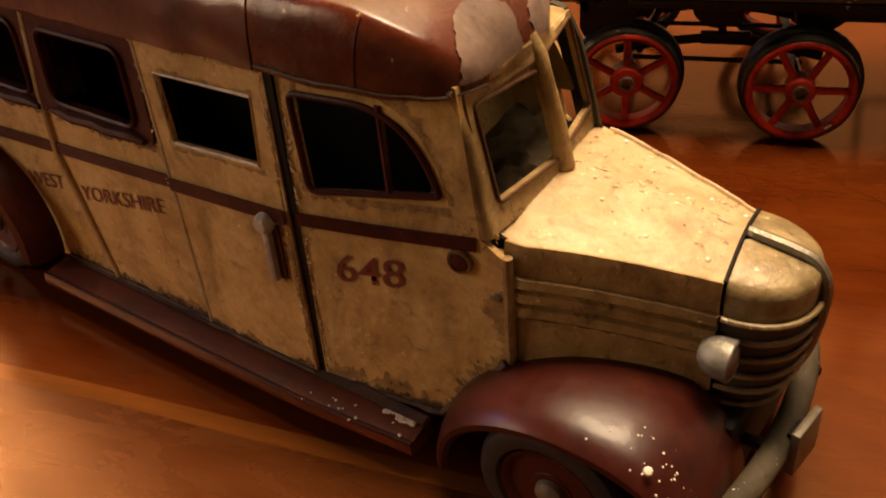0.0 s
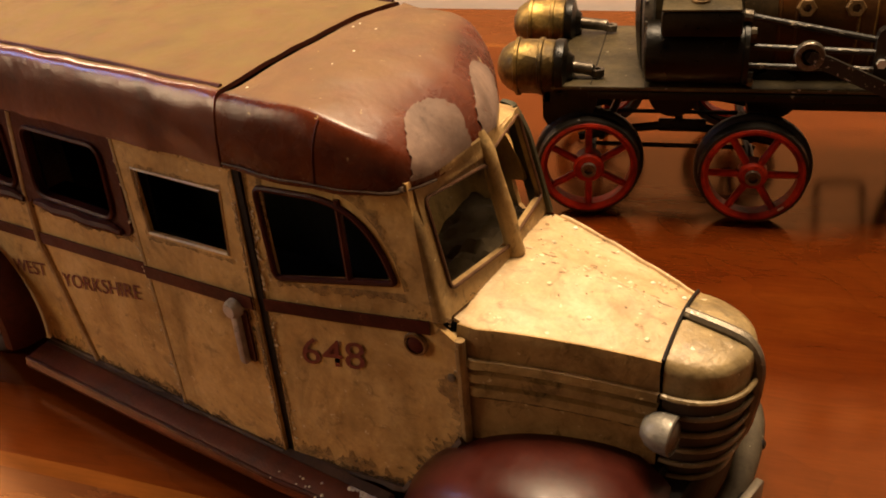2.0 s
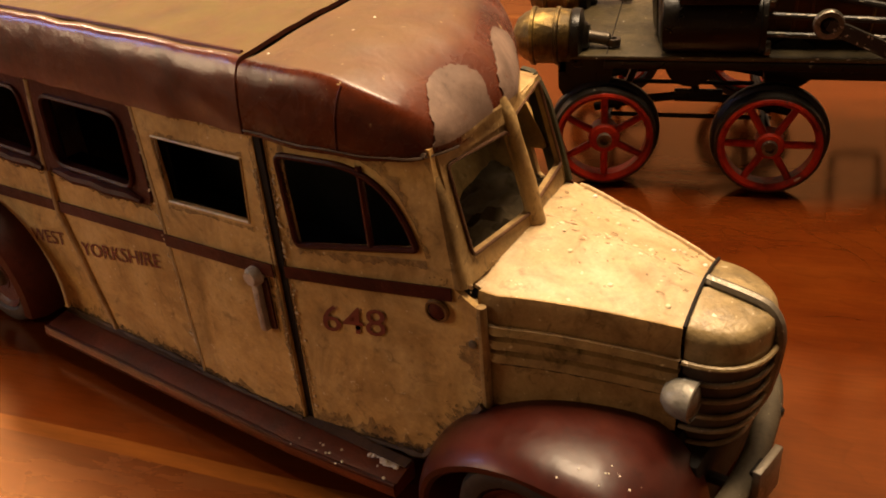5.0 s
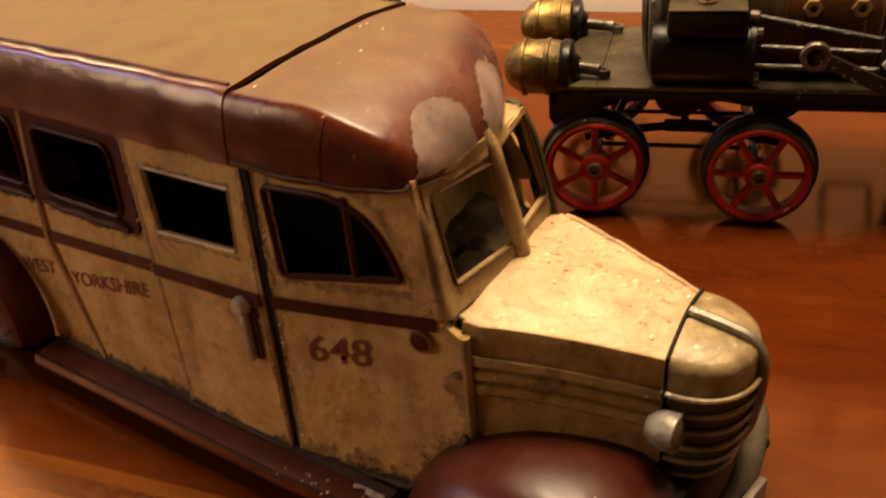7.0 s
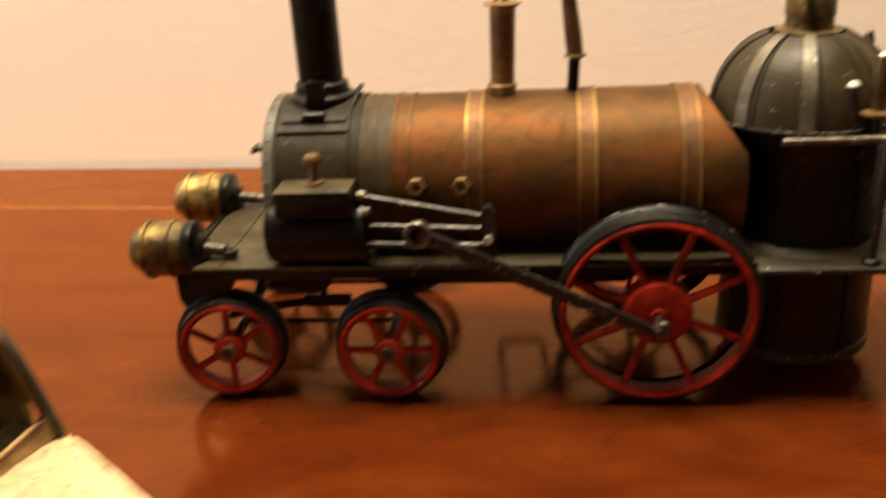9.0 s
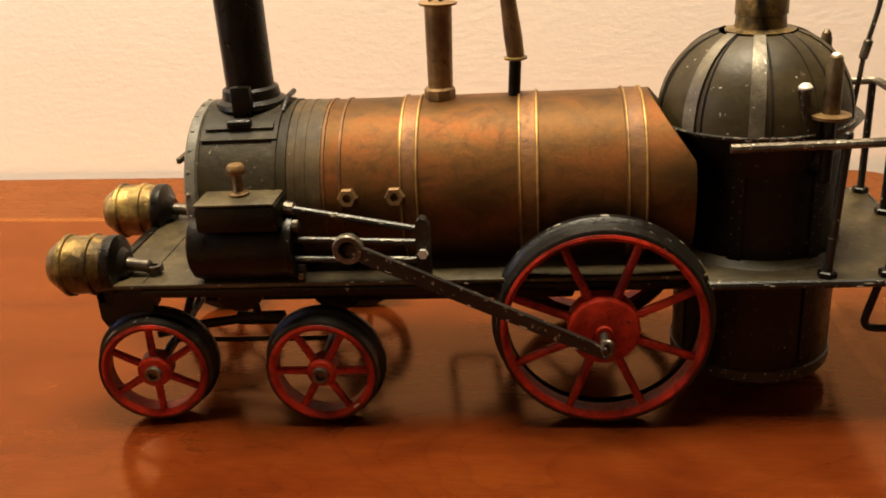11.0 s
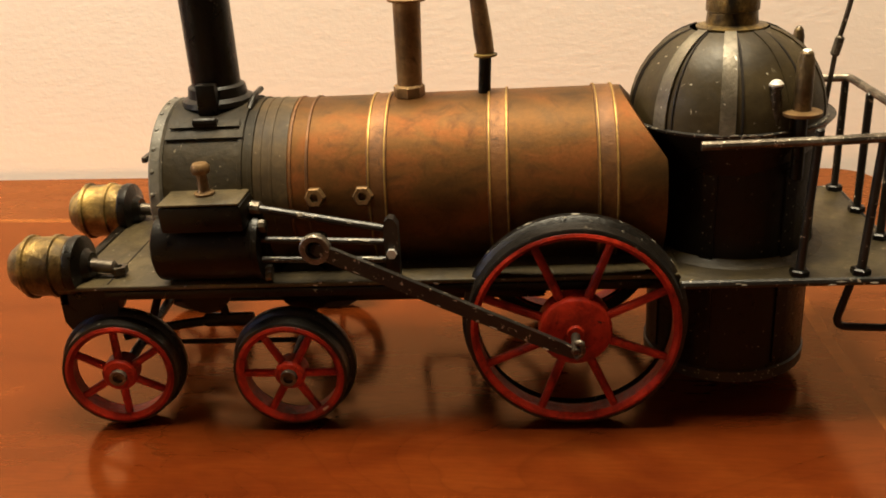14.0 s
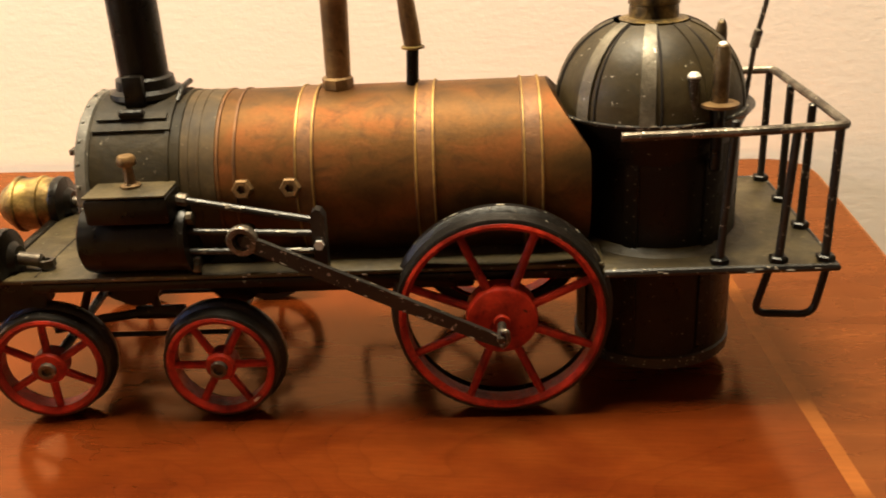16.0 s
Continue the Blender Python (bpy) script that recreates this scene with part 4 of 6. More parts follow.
def wheel(place, r, spokes, hub_r, phase, turn=0.0, lean=0.0, side=-1):
    """A flanged wheel standing on the table: black tyre, red rim, red spokes and hub."""
    m = Matrix.Translation(place) @ Matrix.Rotation(radians(turn), 4, "Z") @ Matrix.Rotation(radians(lean), 4, "X")

    def put(bm):
        bm.transform(m)
        return bm

    o = (0, 0, 0)
    ax = (0, side, 0)
    big = r > 0.04
    tyre = part("wheel", put(lathe(o, ax, [(-0.0130, r * 0.86), (-0.0130, r * 0.985), (-0.0122, r), (-0.0088, r), (-0.0078, r * 0.985), (-0.0066, r - 0.0022), (0.0010, r - 0.0026), (0.0016, r - 0.0036), (0.0014, r - 0.0065), (-0.0080, r - 0.0060), (-0.0090, r * 0.86)], 64, False)), TYRE, loco, "spoked wheel with black flanged tyre and red spokes")
    ro, ri = r - (0.0038 if big else 0.0034), r - (0.0080 if big else 0.0078)
    part("rim", put(lathe(o, ax, [(-0.0080, ri + 0.0005), (0.0004, ri), (0.0018, ri + 0.0012), (0.0024, (ri + ro) / 2), (0.0018, ro - 0.0008), (0.0004, ro), (-0.0080, ro), (-0.0080, ri + 0.0005)], 64, False)), RED, tyre, "chipped red rim")
    for i in range(spokes):
        a = radians(phase + 360 * i / spokes)
        u = Vector((math.cos(a), 0, math.sin(a)))
        part("spoke", put(rod(u * hub_r * 0.8 + Vector((0, side * -0.001, 0)), u * (ri + 0.001) + Vector((0, side * -0.0015, 0)), 0.0022 if big else 0.0021, 10, 0.0019)), RED, tyre)
    if big:
        prof = [(-0.008, hub_r), (0.0015, hub_r), (0.0032, hub_r - 0.0008), (0.0038, hub_r - 0.002), (0.0040, 0.004), (0.0055, 0.0035), (0.0055, 0)]
    else:
        prof = [(-0.007, hub_r), (0.0012, hub_r), (0.0026, hub_r - 0.0012), (0.0030, 0.0042)]
    hub = part("hub", put(lathe(o, ax, prof, 36)), RED, tyre, "red hub")
    if not big:
        part("axle_nut", put(lathe(o, ax, [(0.0020, 0.0042), (0.0056, 0.0040), (0.0056, 0.0024), (0.0036, 0.0022), (0.0036, 0)], 12)), STEEL, tyre)
    return tyre


W1, W2, W3 = (0.0308, 0.514, 0.0305), (0.1167, 0.5115, 0.0305), (0.2525, 0.510, 0.0525)
wheel(W1, 0.0303, 6, 0.0085, 90, 7, 0)
wheel(W2, 0.0303, 6, 0.0075, 0, 0, 0)
wheel(W3, 0.0523, 8, 0.0168, 24, 0, 0)
for w in (W1, W2, W3):
    big = w is W3
    far = 2 * LC - w[1] if big else 0.6560
    wheel((w[0] - (0.0 if big else 0.0070), far, w[2]), 0.0523 if big else 0.0303, 8 if big else 6, 0.0168 if big else 0.008, 40, 0, 0, 1)
    part("axle", rod((w[0], w[1] + 0.004, w[2]), (w[0] - (0.0 if big else 0.0070), far - 0.004, w[2]), 0.0026, 12), BLACK, loco)
# bogie frame
for y in (0.545, 0.595):
    bg = part("bogie_bar", tube(rounded([(0.022, y, 0.0350), (0.045, y, 0.0400), (0.075, y, 0.0440), (0.105, y, 0.0400), (0.128, y, 0.0350)], 0.01), 0.0026, 8), BLACK, loco)
    part("bogie_tie", rod((0.030, y, 0.0310), (0.119, y, 0.0310), 0.0014, 8), BLACK, bg)
    part("bogie_strut", rod((0.0780, y, 0.0420), (0.0730, y, 0.0740), 0.0022, 8), BLACK, bg)
    part("bogie_strut", rod((0.0340, y, 0.0340), (0.0500, y, 0.0740), 0.0022, 8), BLACK, bg)
    part("bogie_strut", rod((0.1170, y, 0.0340), (0.1120, y, 0.0740), 0.0022, 8), BLACK, bg)
    part("bogie_plate", box((0.066, y - 0.002, 0.0400), (0.092, y + 0.002, 0.0470), 0.001), BLACK, bg)

# bare spots where the paint has flaked away
def flake(bm, place, normal, along, length, wide, q):
    n = Vector(normal).normalized()
    u = Vector(along)
    u = (u - n * u.dot(n)).normalized()
    w = n.cross(u)
    ring = []
    for k in range(9):
        a = 2 * math.pi * k / 9
        ring.append(Vector(place) + u * (math.cos(a) * length * q.uniform(0.55, 1.1)) + w * (math.sin(a) * wide * q.uniform(0.55, 1.1)) + n * 0.00006)
    low = [bm.verts.new(p - n * 0.0003) for p in ring]
    high = [bm.verts.new(p + n * 0.00004) for p in ring]
    bm.faces.new(high)
    for k in range(9):
        bm.faces.new((low[k], low[(k + 1) % 9], high[(k + 1) % 9], high[k]))


FLAKE = worn("bare grey metal flake", (0.312, 0.282, 0.222), (0.156, 0.132, 0.096), (0.42, 0.39, 0.324), (0.4, 0.6), metal=0.3, dirt=0.7, relief=0.8)
q = random.Random(21)
bm = bmesh.new()
for a, ln, wd in ((89, 0.0030, 0.0010), (113, 0.0022, 0.0009), (118, 0.0010, 0.0006), (47, 0.0016, 0.0007), (32, 0.0022, 0.0006), (24, 0.0014, 0.0006), (138, 0.0012, 0.0005), (66, 0.0009, 0.0005)):
    u = Vector((math.cos(radians(a)), 0, math.sin(radians(a))))
    flake(bm, Vector((W3[0], W3[1] + 0.0105, W3[2])) + u * 0.0523, u, (-u.z, 0, u.x), ln, wd, q)
for _ in range(4):
    a = radians(q.uniform(5, 175))
    u = Vector((math.cos(a), 0, math.sin(a)))
    flake(bm, Vector((W3[0], W3[1] + q.uniform(0.001, 0.012), W3[2])) + u * (0.0523 if q.random() < 0.5 else 0.0494), u, (-u.z, 0, u.x), q.uniform(0.0003, 0.0010), q.uniform(0.0002, 0.0005), q)
for w in (W1, W2):
    for _ in range(9):
        a = radians(q.uniform(0, 180))
        u = Vector((math.cos(a), 0, math.sin(a)))
        flake(bm, Vector((w[0], w[1] + q.uniform(0.009, 0.012), w[2])) + u * 0.0303, u, (-u.z, 0, u.x), q.uniform(0.0002, 0.0007), q.uniform(0.0002, 0.0004), q)
flake(bm, (W2[0] + 0.0155, W2[1] - 0.0022, W2[2] - 0.0185), (0, -1, 0), (1, 0, 0.8), 0.0022, 0.0009, q)
tagged(part("wheel_flake", bm, FLAKE, loco, "small bare spots on the wheels"), kind="stuff")
bm = bmesh.new()
for _ in range(12):
    flake(bm, (q.uniform(0.012, 0.30), 0.5168, DECK - q.uniform(0.0002, 0.0022)), (0, -1, 0), (1, 0, 0), q.uniform(0.0003, 0.0016), q.uniform(0.0002, 0.0005), q)
for _ in range(6):
    flake(bm, (q.uniform(0.302, 0.403), 0.5126, DECK - 0.0045 + q.uniform(-0.0006, 0.0010)), (0, -1, 0.4), (1, 0, 0), q.uniform(0.0004, 0.0024), q.uniform(0.0002, 0.0005), q)
for _ in range(16):
    flake(bm, (q.uniform(0.012, 0.055), q.uniform(0.522, 0.60), DECK), (0, 0, 1), (q.uniform(-1, 1), 1, 0), q.uniform(0.0003, 0.0009), q.uniform(0.0002, 0.0005), q)
for _ in range(22):
    a = radians(q.uniform(185, 355))
    u = Vector((math.cos(a), math.sin(a), 0))
    z = q.choice((q.uniform(0.0108, 0.0172), q.uniform(0.0108, 0.0172), q.uniform(0.018, 0.070)))
    flake(bm, Vector((FX + 0.005, LC, z)) + u * (0.0399 if z < 0.0173 else 0.0389), u, (-u.y, u.x, 0), q.uniform(0.0002, 0.0011 if z < 0.018 else 0.0005), q.uniform(0.0002, 0.0006), q)
tagged(part("deck_flake", bm, FLAKE, loco, "small bare spots along the deck"), kind="stuff")
bm = bmesh.new()
for _ in range(9):
    a = radians(q.uniform(190, 350))
    u = Vector((math.cos(a), math.sin(a), 0))
    k = q.uniform(0.02, 0.9) ** 1.4 * 7.9
    (r0, h0), (r1, h1) = DOMEPTS[int(k)], DOMEPTS[int(k) + 1]
    f = k - int(k)
    flake(bm, Vector((FX, LC, DZ + h0 + (h1 - h0) * f)) + u * (r0 + (r1 - r0) * f), u + Vector((0, 0, (k / 8) ** 0.8 * 1.3)), (-u.y, u.x, 0.5), q.uniform(0.0003, 0.0010), q.uniform(0.0002, 0.0006), q)
for _ in range(40):
    a = radians(q.uniform(195, 345))
    u = Vector((math.cos(a), math.sin(a), 0))
    flake(bm, Vector((FX, LC, DZ + q.uniform(-0.0010, 0.0006))) + u * (FR + 0.0015), u, (-u.y, u.x, 0), q.uniform(0.0004, 0.0024), q.uniform(0.0002, 0.0005), q)
tagged(part("dome_flake", bm, FLAKE, DOME, "small bare spots on the dome"), kind="stuff")
bm = bmesh.new()
a, b = Vector((0.1370, LC - 0.0620, 0.0965)), Vector((0.2525, LC - 0.0740, 0.0475))
for _ in range(12):
    k = q.uniform(0.06, 0.98)
    edge = q.choice((-0.0027, 0.0027, 0.0028))
    p = a + (b - a) * k + Vector((0.39, 0, 0.92)) * edge + Vector((-0.13, -1, 0)) * 0.0013
    flake(bm, p, (-0.1, -1, 0.05), b - a, q.uniform(0.0004, 0.0022), q.uniform(0.00015, 0.0004), q)
for p0, p1 in (((0.1095, LC - 0.0490, 0.1120), (0.1690, LC - 0.0500, 0.1005)), ((0.1090, LC - 0.0520, 0.0978), (0.1690, LC - 0.0520, 0.0950)), ((0.1090, LC - 0.0535, 0.0885), (0.1690, LC - 0.0535, 0.0870))):
    p0, p1 = Vector(p0), Vector(p1)
    for _ in range(9):
        n = Vector((0, -1, q.uniform(0.2, 1.6))).normalized()
        flake(bm, p0 + (p1 - p0) * q.uniform(0.04, 0.96) + n * 0.00155, n, p1 - p0, q.uniform(0.0006, 0.0034), q.uniform(0.0002, 0.0005), q)
tagged(part("rod_flake", bm, FLAKE, loco, "bare scuffs along the rods"), kind="stuff")
for k, z in ((0, 0.0795), (1, 0.1050)):
    part("end_stud", lathe((0.1092, LC - 0.0520, z), AX, [(0, 0.0016), (0.0008, 0.0026), (0.0032, 0.0024), (0.0040, 0)], 8), STRAP, loco)

# ---- the bus ----
BH = radians(-20.5)
BUSC = 0.304                          # its middle line, across
BM = Matrix.Rotation(BH, 4, "Z") @ Matrix.Translation((-0.15, BUSC, 0))
bus = thing("model_bus", BM, "old tin model bus in worn cream and maroon paint", "model bus", base=(-0.15, BUSC, 0))
SIDE = 0.0550                         # half the body's width
EAVE = 0.1365


def side_map(sgn, s0=0.0, taper=0.0):
    def place(u, v, d):
        lean = 0.03 * max(0.0, v - 0.090)
        return Vector((u, BUSC + sgn * (SIDE - lean - taper * max(0.0, u - s0) - d), v))
    return place


TH = 0.0022
FARTAPER = 0.148                      # the far side draws in towards the front


def screen(u, v, d):
    """The windscreen's surface: raked, and bent a little at the middle."""
    return Vector((-0.0810 - (0.03 if u < -0.0065 else 0.23) * abs(u + 0.0065) - 0.20 * (v - 0.1015) + d, BUSC + u, v))


for sgn in (-1, 1):
    near = sgn < 0
    rear_map = side_map(-1) if near else side_map(1, -0.250, FARTAPER)
    cab_map = side_map(-1, -0.150, 0.115) if near else rear_map
    # rear quarter with three windows
    holes = [rrect(c - 0.0245, 0.0985, c + 0.0245, 0.1285, 0.006) for c in (-0.2465, -0.3085, -0.3705)]
    rear = part("side_panel", plate(rrect(-0.430, 0.0155, -0.2120, EAVE + 0.002), holes, rear_map, TH), SIDECREAM, bus, "cream side panel with stained paint")
    for c in (-0.2465, -0.3085, -0.3705):
        loop = rrect(c - 0.0240, 0.0988, c + 0.0240, 0.1282, 0.006)
        fr = part("window_frame", plate(rrect(c - 0.0312, 0.0925, c + 0.0318, 0.1368, 0.006), [loop], lambda u, v, d, f=rear_map: f(u, v, -0.0010 + d), 0.0032), TRIM, rear, "maroon raised window surround")
        if near:
            part("frame_bead", tube([rear_map(u, v, -0.0014) for u, v in loop], 0.0011, 6, True), TRIM, rear)
            part("window_sill", tube([rear_map(c - 0.0270 + 0.054 * q / 8, 0.0950 + 0.0006 * math.sin(q * 2.1), -0.0018) for q in range(9)], [0.0012, 0.0022, 0.0024, 0.0023, 0.0025, 0.0022, 0.0024, 0.0022, 0.0012], 8), TRIM, rear, "thick maroon lower sill")
    for du in (0.0, -0.062):
        part("pillar_bead", tube([rear_map(u + du, z, -0.0002) for u, z in ((-0.2675, 0.016), (-0.2725, 0.034), (-0.2780, 0.055), (-0.2830, 0.073), (-0.2815, 0.100), (-0.2765, 0.133))], [0.0013, 0.0014, 0.0015, 0.0017, 0.0016, 0.0016], 8), CREAM, rear, "narrow raised upright bead")
    part("waist_stripe", thick_skin([[rear_map(u, 0.0742 + (u + 0.31) * 0.060 + dz, -0.0003) for dz in (-0.0026, 0.0026)] for u in (-0.430, -0.36, -0.31, -0.26, -0.2125)], 0.0005), TRIM, rear, "painted maroon stripe")
    # door, standing a little proud
    dm = (lambda f: (lambda u, v, d: f(u, v, d - 0.0014)))(rear_map)
    hole = [(-0.2030, 0.0985), (-0.1615, 0.1005), (-0.1602, 0.1245), (-0.2052, 0.1236)]
    dr = part("door", plate([(-0.2090, 0.0160), (-0.1532, 0.0160), (-0.1532, 0.1352), (-0.2140, 0.1375), (-0.2105, 0.08)], [hole], dm, 0.0020), SIDECREAM, bus, "cream door standing slightly proud")
    part("door_stripe", thick_skin([[dm(u, 0.0742 + (u + 0.31) * 0.060 + dz, -0.0003) for dz in (-0.0026, 0.0026)] for u in (-0.2110, -0.18, -0.1540)], 0.0005), TRIM, dr)
    part("door_edge", tube(rounded([dm(u, v, 0.0001) for u, v in ((-0.2088, 0.0170), (-0.2103, 0.08), (-0.2136, 0.1368), (-0.1540, 0.1346))], 0.002), 0.0008, 6), RUBBED, dr, "pale rubbed edge of the door")
    part("opening_edge", tube([dm(u, v, 0.0) for u, v in hole], 0.0006, 6, True), RUBBED, dr, "pale rubbed edge of the opening")
    h = part("door_handle", box((-0.1646, dm(-0.163, 0.06, 0)[1] - 0.0030, 0.0560), (-0.1612, dm(-0.163, 0.06, 0)[1] + 0.0030, 0.0785), 0.0011), TIN, dr, "worn tin door handle")
    part("handle_boss", lathe((-0.1630, dm(-0.163, 0.06, 0)[1], 0.0795), (0, sgn, 0), [(0, 0.0038), (0.0028, 0.0036), (0.0042, 0.0026), (0.0046, 0)], 20), TIN, h)
    part("handle_backing", plate(rrect(-0.1612, 0.0570, -0.1582, 0.0790, 0.001), [], lambda u, v, d, f=dm: f(u, v, d - 0.0006), 0.0008), TRIM, dr, "rusty mark behind the handle")
    part("door_jamb", box((-0.1533, min(rear_map(-0.1515, 0.09, 0.0002)[1], rear_map(-0.1515, 0.09, 0.0050)[1]), 0.0155), (-0.1500, max(rear_map(-0.1515, 0.09, 0.0002)[1], rear_map(-0.1515, 0.09, 0.0050)[1]), EAVE)), GRIME, bus, "dark gap beside the door")
    # cab side with its rounded quarter light
    q = [(-0.1426, 0.0958), (-0.0966, 0.1042), (-0.0963, 0.1052), (-0.0990, 0.1125), (-0.1035, 0.1198), (-0.1090, 0.1248), (-0.1155, 0.1277), (-0.1220, 0.1288), (-0.1455, 0.1284)]
    cab = part("cab_side", plate([(-0.1500, 0.0150), (-0.1020, 0.0160), (-0.0890, 0.0300), (-0.0755 if near else -0.0890, 0.0480), (-0.0755 if near else -0.0895, 0.0865), (-0.0840 if near else -0.1000, 0.0930), (-0.0895 if near else -0.1120, 0.1385), (-0.1500, EAVE + 0.002)], [q], cab_map, TH), SIDECREAM, bus, "cream cab side with chipped corner")
    part("quarter_frame", tube(rounded([cab_map(u, v, -0.0003) for u, v in q], 0.003, 3, True), 0.0011, 8, True), TRIM, cab, "maroon bead round the window")
    part("window_bar", tube([cab_map(-0.1130, 0.1008, 0.0), cab_map(-0.1143, 0.1295, 0.0)], 0.0012, 8), TRIM, cab)
    part("cab_stripe", thick_skin([[cab_map(u, 0.0742 + (u + 0.31) * 0.060 + 0.06 * max(0, u + 0.14) + dz, -0.0003) for dz in (-0.0024, 0.0024)] for u in (-0.1495, -0.12, -0.10, -0.0850)], 0.0005), TRIM, cab)
    if near:
        sl = part("side_light", lathe(cab_map(-0.0905, 0.0838, 0.0), (0.1, sgn, 0), [(0, 0.0042), (0.0009, 0.0043), (0.0016, 0.0039), (0.0016, 0.0032)], 26, False), OLDBRASS, cab, "round brass-rimmed side light")
        part("lens", lathe(cab_map(-0.0905, 0.0838, -0.0004), (0.1, sgn, 0), [(0, 0.0035), (0.0008, 0.0029), (0.0012, 0.0016), (0.0013, 0)], 22), TRIM, sl)
        part("trim_screw", lathe(cab_map(-0.0790, 0.0735, 0.0), (0.1, sgn, 0), [(0, 0.0016), (0.0006, 0.0014), (0.001, 0)], 10), OLDTIN, cab)
    # corner post from cab side to windscreen
    rows = []
    for z in (0.0930, 0.100, 0.108, 0.116, 0.124, 0.130, 0.1347):
        a = cab_map(-0.0843 - 0.121 * (z - 0.0930), z, 0.00005)
        b = screen(-0.0425 if near else 0.0300 - 0.15 * (z - 0.095), z, 0.0)
        if not near:
            a = Vector((b.x - 0.0090, b.y + 0.0030, z))
        c = Vector((b.x + 0.0008, a.y, z))
        tuck = max(0.0, (z - 0.120) / 0.0147) ** 2
        for v in (b, c):
            v.x -= 0.0026 * tuck
            v.y -= 0.0012 * tuck * sgn
        rows.append([a * (1 - t) ** 2 + c * 2 * t * (1 - t) + b * t ** 2 for t in [k / 6 for k in range(7)]])
    part("corner_post", thick_skin(rows, -0.0018 * sgn), GRIMY if near else POSTSHADE, bus, "rounded cream corner post" if near else "far corner post with shade in its colour")
    # running board
    rb = []
    for s in (-0.3030, -0.25, -0.20, -0.15, -0.1040):
        rb.append([Vector((s, BUSC + sgn * k, z)) for k, z in ((0.0535, 0.0165), (0.0590, 0.0158), (0.0650, 0.0152), (0.0692, 0.0140), (0.0700, 0.0115), (0.0692, 0.0090), (0.0535, 0.0090))])
    for row in rb[-2:]:
        for v in row:
            v.y -= sgn * max(0, abs(v.y - BUSC) - 0.056) * (0.28 if row is rb[-1] else 0.05)
    for row in rb:
        for v in row:
            v.y -= 0.0 if near else FARTAPER * max(0.0, v.x + 0.25)
    bm = bmesh.new()
    vs = grid_skin(bm, rb, close_v=True)
    bm.faces.new(vs[0])
    bm.faces.new(vs[-1])
    board = part("running_board", bm, BOARD, bus, "maroon running board with dirty top")
    def on_board(k, z, wave=0.0):
        return [Vector((s, BUSC + sgn * (k - (0 if sgn < 0 else FARTAPER * max(0.0, s + 0.25)) - max(0, k - 0.056) * f + wave * noise.noise(Vector((s * 90, k * 500, 4)))), z + wave * noise.noise(Vector((s * 130, k * 700, 9))))) for s, f in [(-0.3030 + 0.199 * i / 40, 0.28 * max(0, (i - 30) / 10) ** 1.3) for i in range(41)]]
    part("board_lip", tube(on_board(0.0684, 0.0141, 0.0002), 0.0011, 8), MAROON, board, "glossier rolled lip of the running board")
    part("board_tread", thick_skin([[Vector((s, BUSC + sgn * (k - (0 if near else FARTAPER * max(0.0, s + 0.25))), z)) for k, z in ((0.0540, 0.0171), (0.0560, 0.0168), (0.0578, 0.0164))] for s in (-0.3020, -0.25, -0.2, -0.1045)], 0.0004), GRIMESHADE, board, "grimy strip along the body")

# floor, added dark plates inside the sides, and dash
# Added near-black plates keep the inside unlit; the far one has no windows.
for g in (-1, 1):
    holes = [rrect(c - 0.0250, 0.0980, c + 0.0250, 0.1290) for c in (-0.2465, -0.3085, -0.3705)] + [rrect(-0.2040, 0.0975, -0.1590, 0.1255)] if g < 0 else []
    part("interior_blackout", plate(rrect(-0.4290, 0.0165, -0.1540, EAVE), holes, lambda u, v, d, g=g: side_map(g, -0.250, FARTAPER if g > 0 else 0.0)(u, v, d + 0.0030), 0.0008), DARKIN, bus)
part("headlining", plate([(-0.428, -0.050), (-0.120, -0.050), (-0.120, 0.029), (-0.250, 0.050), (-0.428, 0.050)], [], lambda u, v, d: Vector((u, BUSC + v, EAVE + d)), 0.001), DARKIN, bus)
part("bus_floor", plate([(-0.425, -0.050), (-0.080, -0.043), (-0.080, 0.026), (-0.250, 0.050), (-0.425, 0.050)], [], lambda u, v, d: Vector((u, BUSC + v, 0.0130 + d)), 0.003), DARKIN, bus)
part("rear_end", box((-0.4320, BUSC - SIDE + 0.002, 0.0155), (-0.4290, BUSC + SIDE - 0.002, EAVE)), CREAM, bus)
part("engine_bulkhead", box((-0.0785, BUSC - 0.0440, 0.016), (-0.0765, BUSC + 0.0330, 0.0850), 0.0008), GRIMY, bus)
rows = [[Vector((s - 0.10 * 0.044 * k, BUSC + (0.0412 if k < 0 else 0.0285) * k, z + 0.003 * (1 - abs(k) ** 2) * (s + 0.088) / 0.012)) for k in [i / 8 - 1 for i in range(17)]] for s, z in ((-0.0762, 0.0855), (-0.0775, 0.0885), (-0.0810, 0.0910), (-0.0880, 0.0935))]
part("cowl", thick_skin(rows, 0.0012), CREAM, bus, "dirty cream cowl below the windscreen")
rows = []
for i in range(15):
    s = -0.1130 + 0.0280 * i / 14
    rows.append([Vector((s - 0.006 * (j > 9) * (j - 9) / 9, BUSC - 0.045 + 0.073 * j / 18, 0.0945 + 0.005 * noise.noise(Vector((s * 90, j * 0.55, 3))) + 0.004 * noise.noise(Vector((s * 240, j * 1.3, 5))))) for j in range(19)])
part("dashboard", thick_skin(rows, 0.001), DASHGREEN, bus, "crumpled grey-green shelf behind the windscreen")
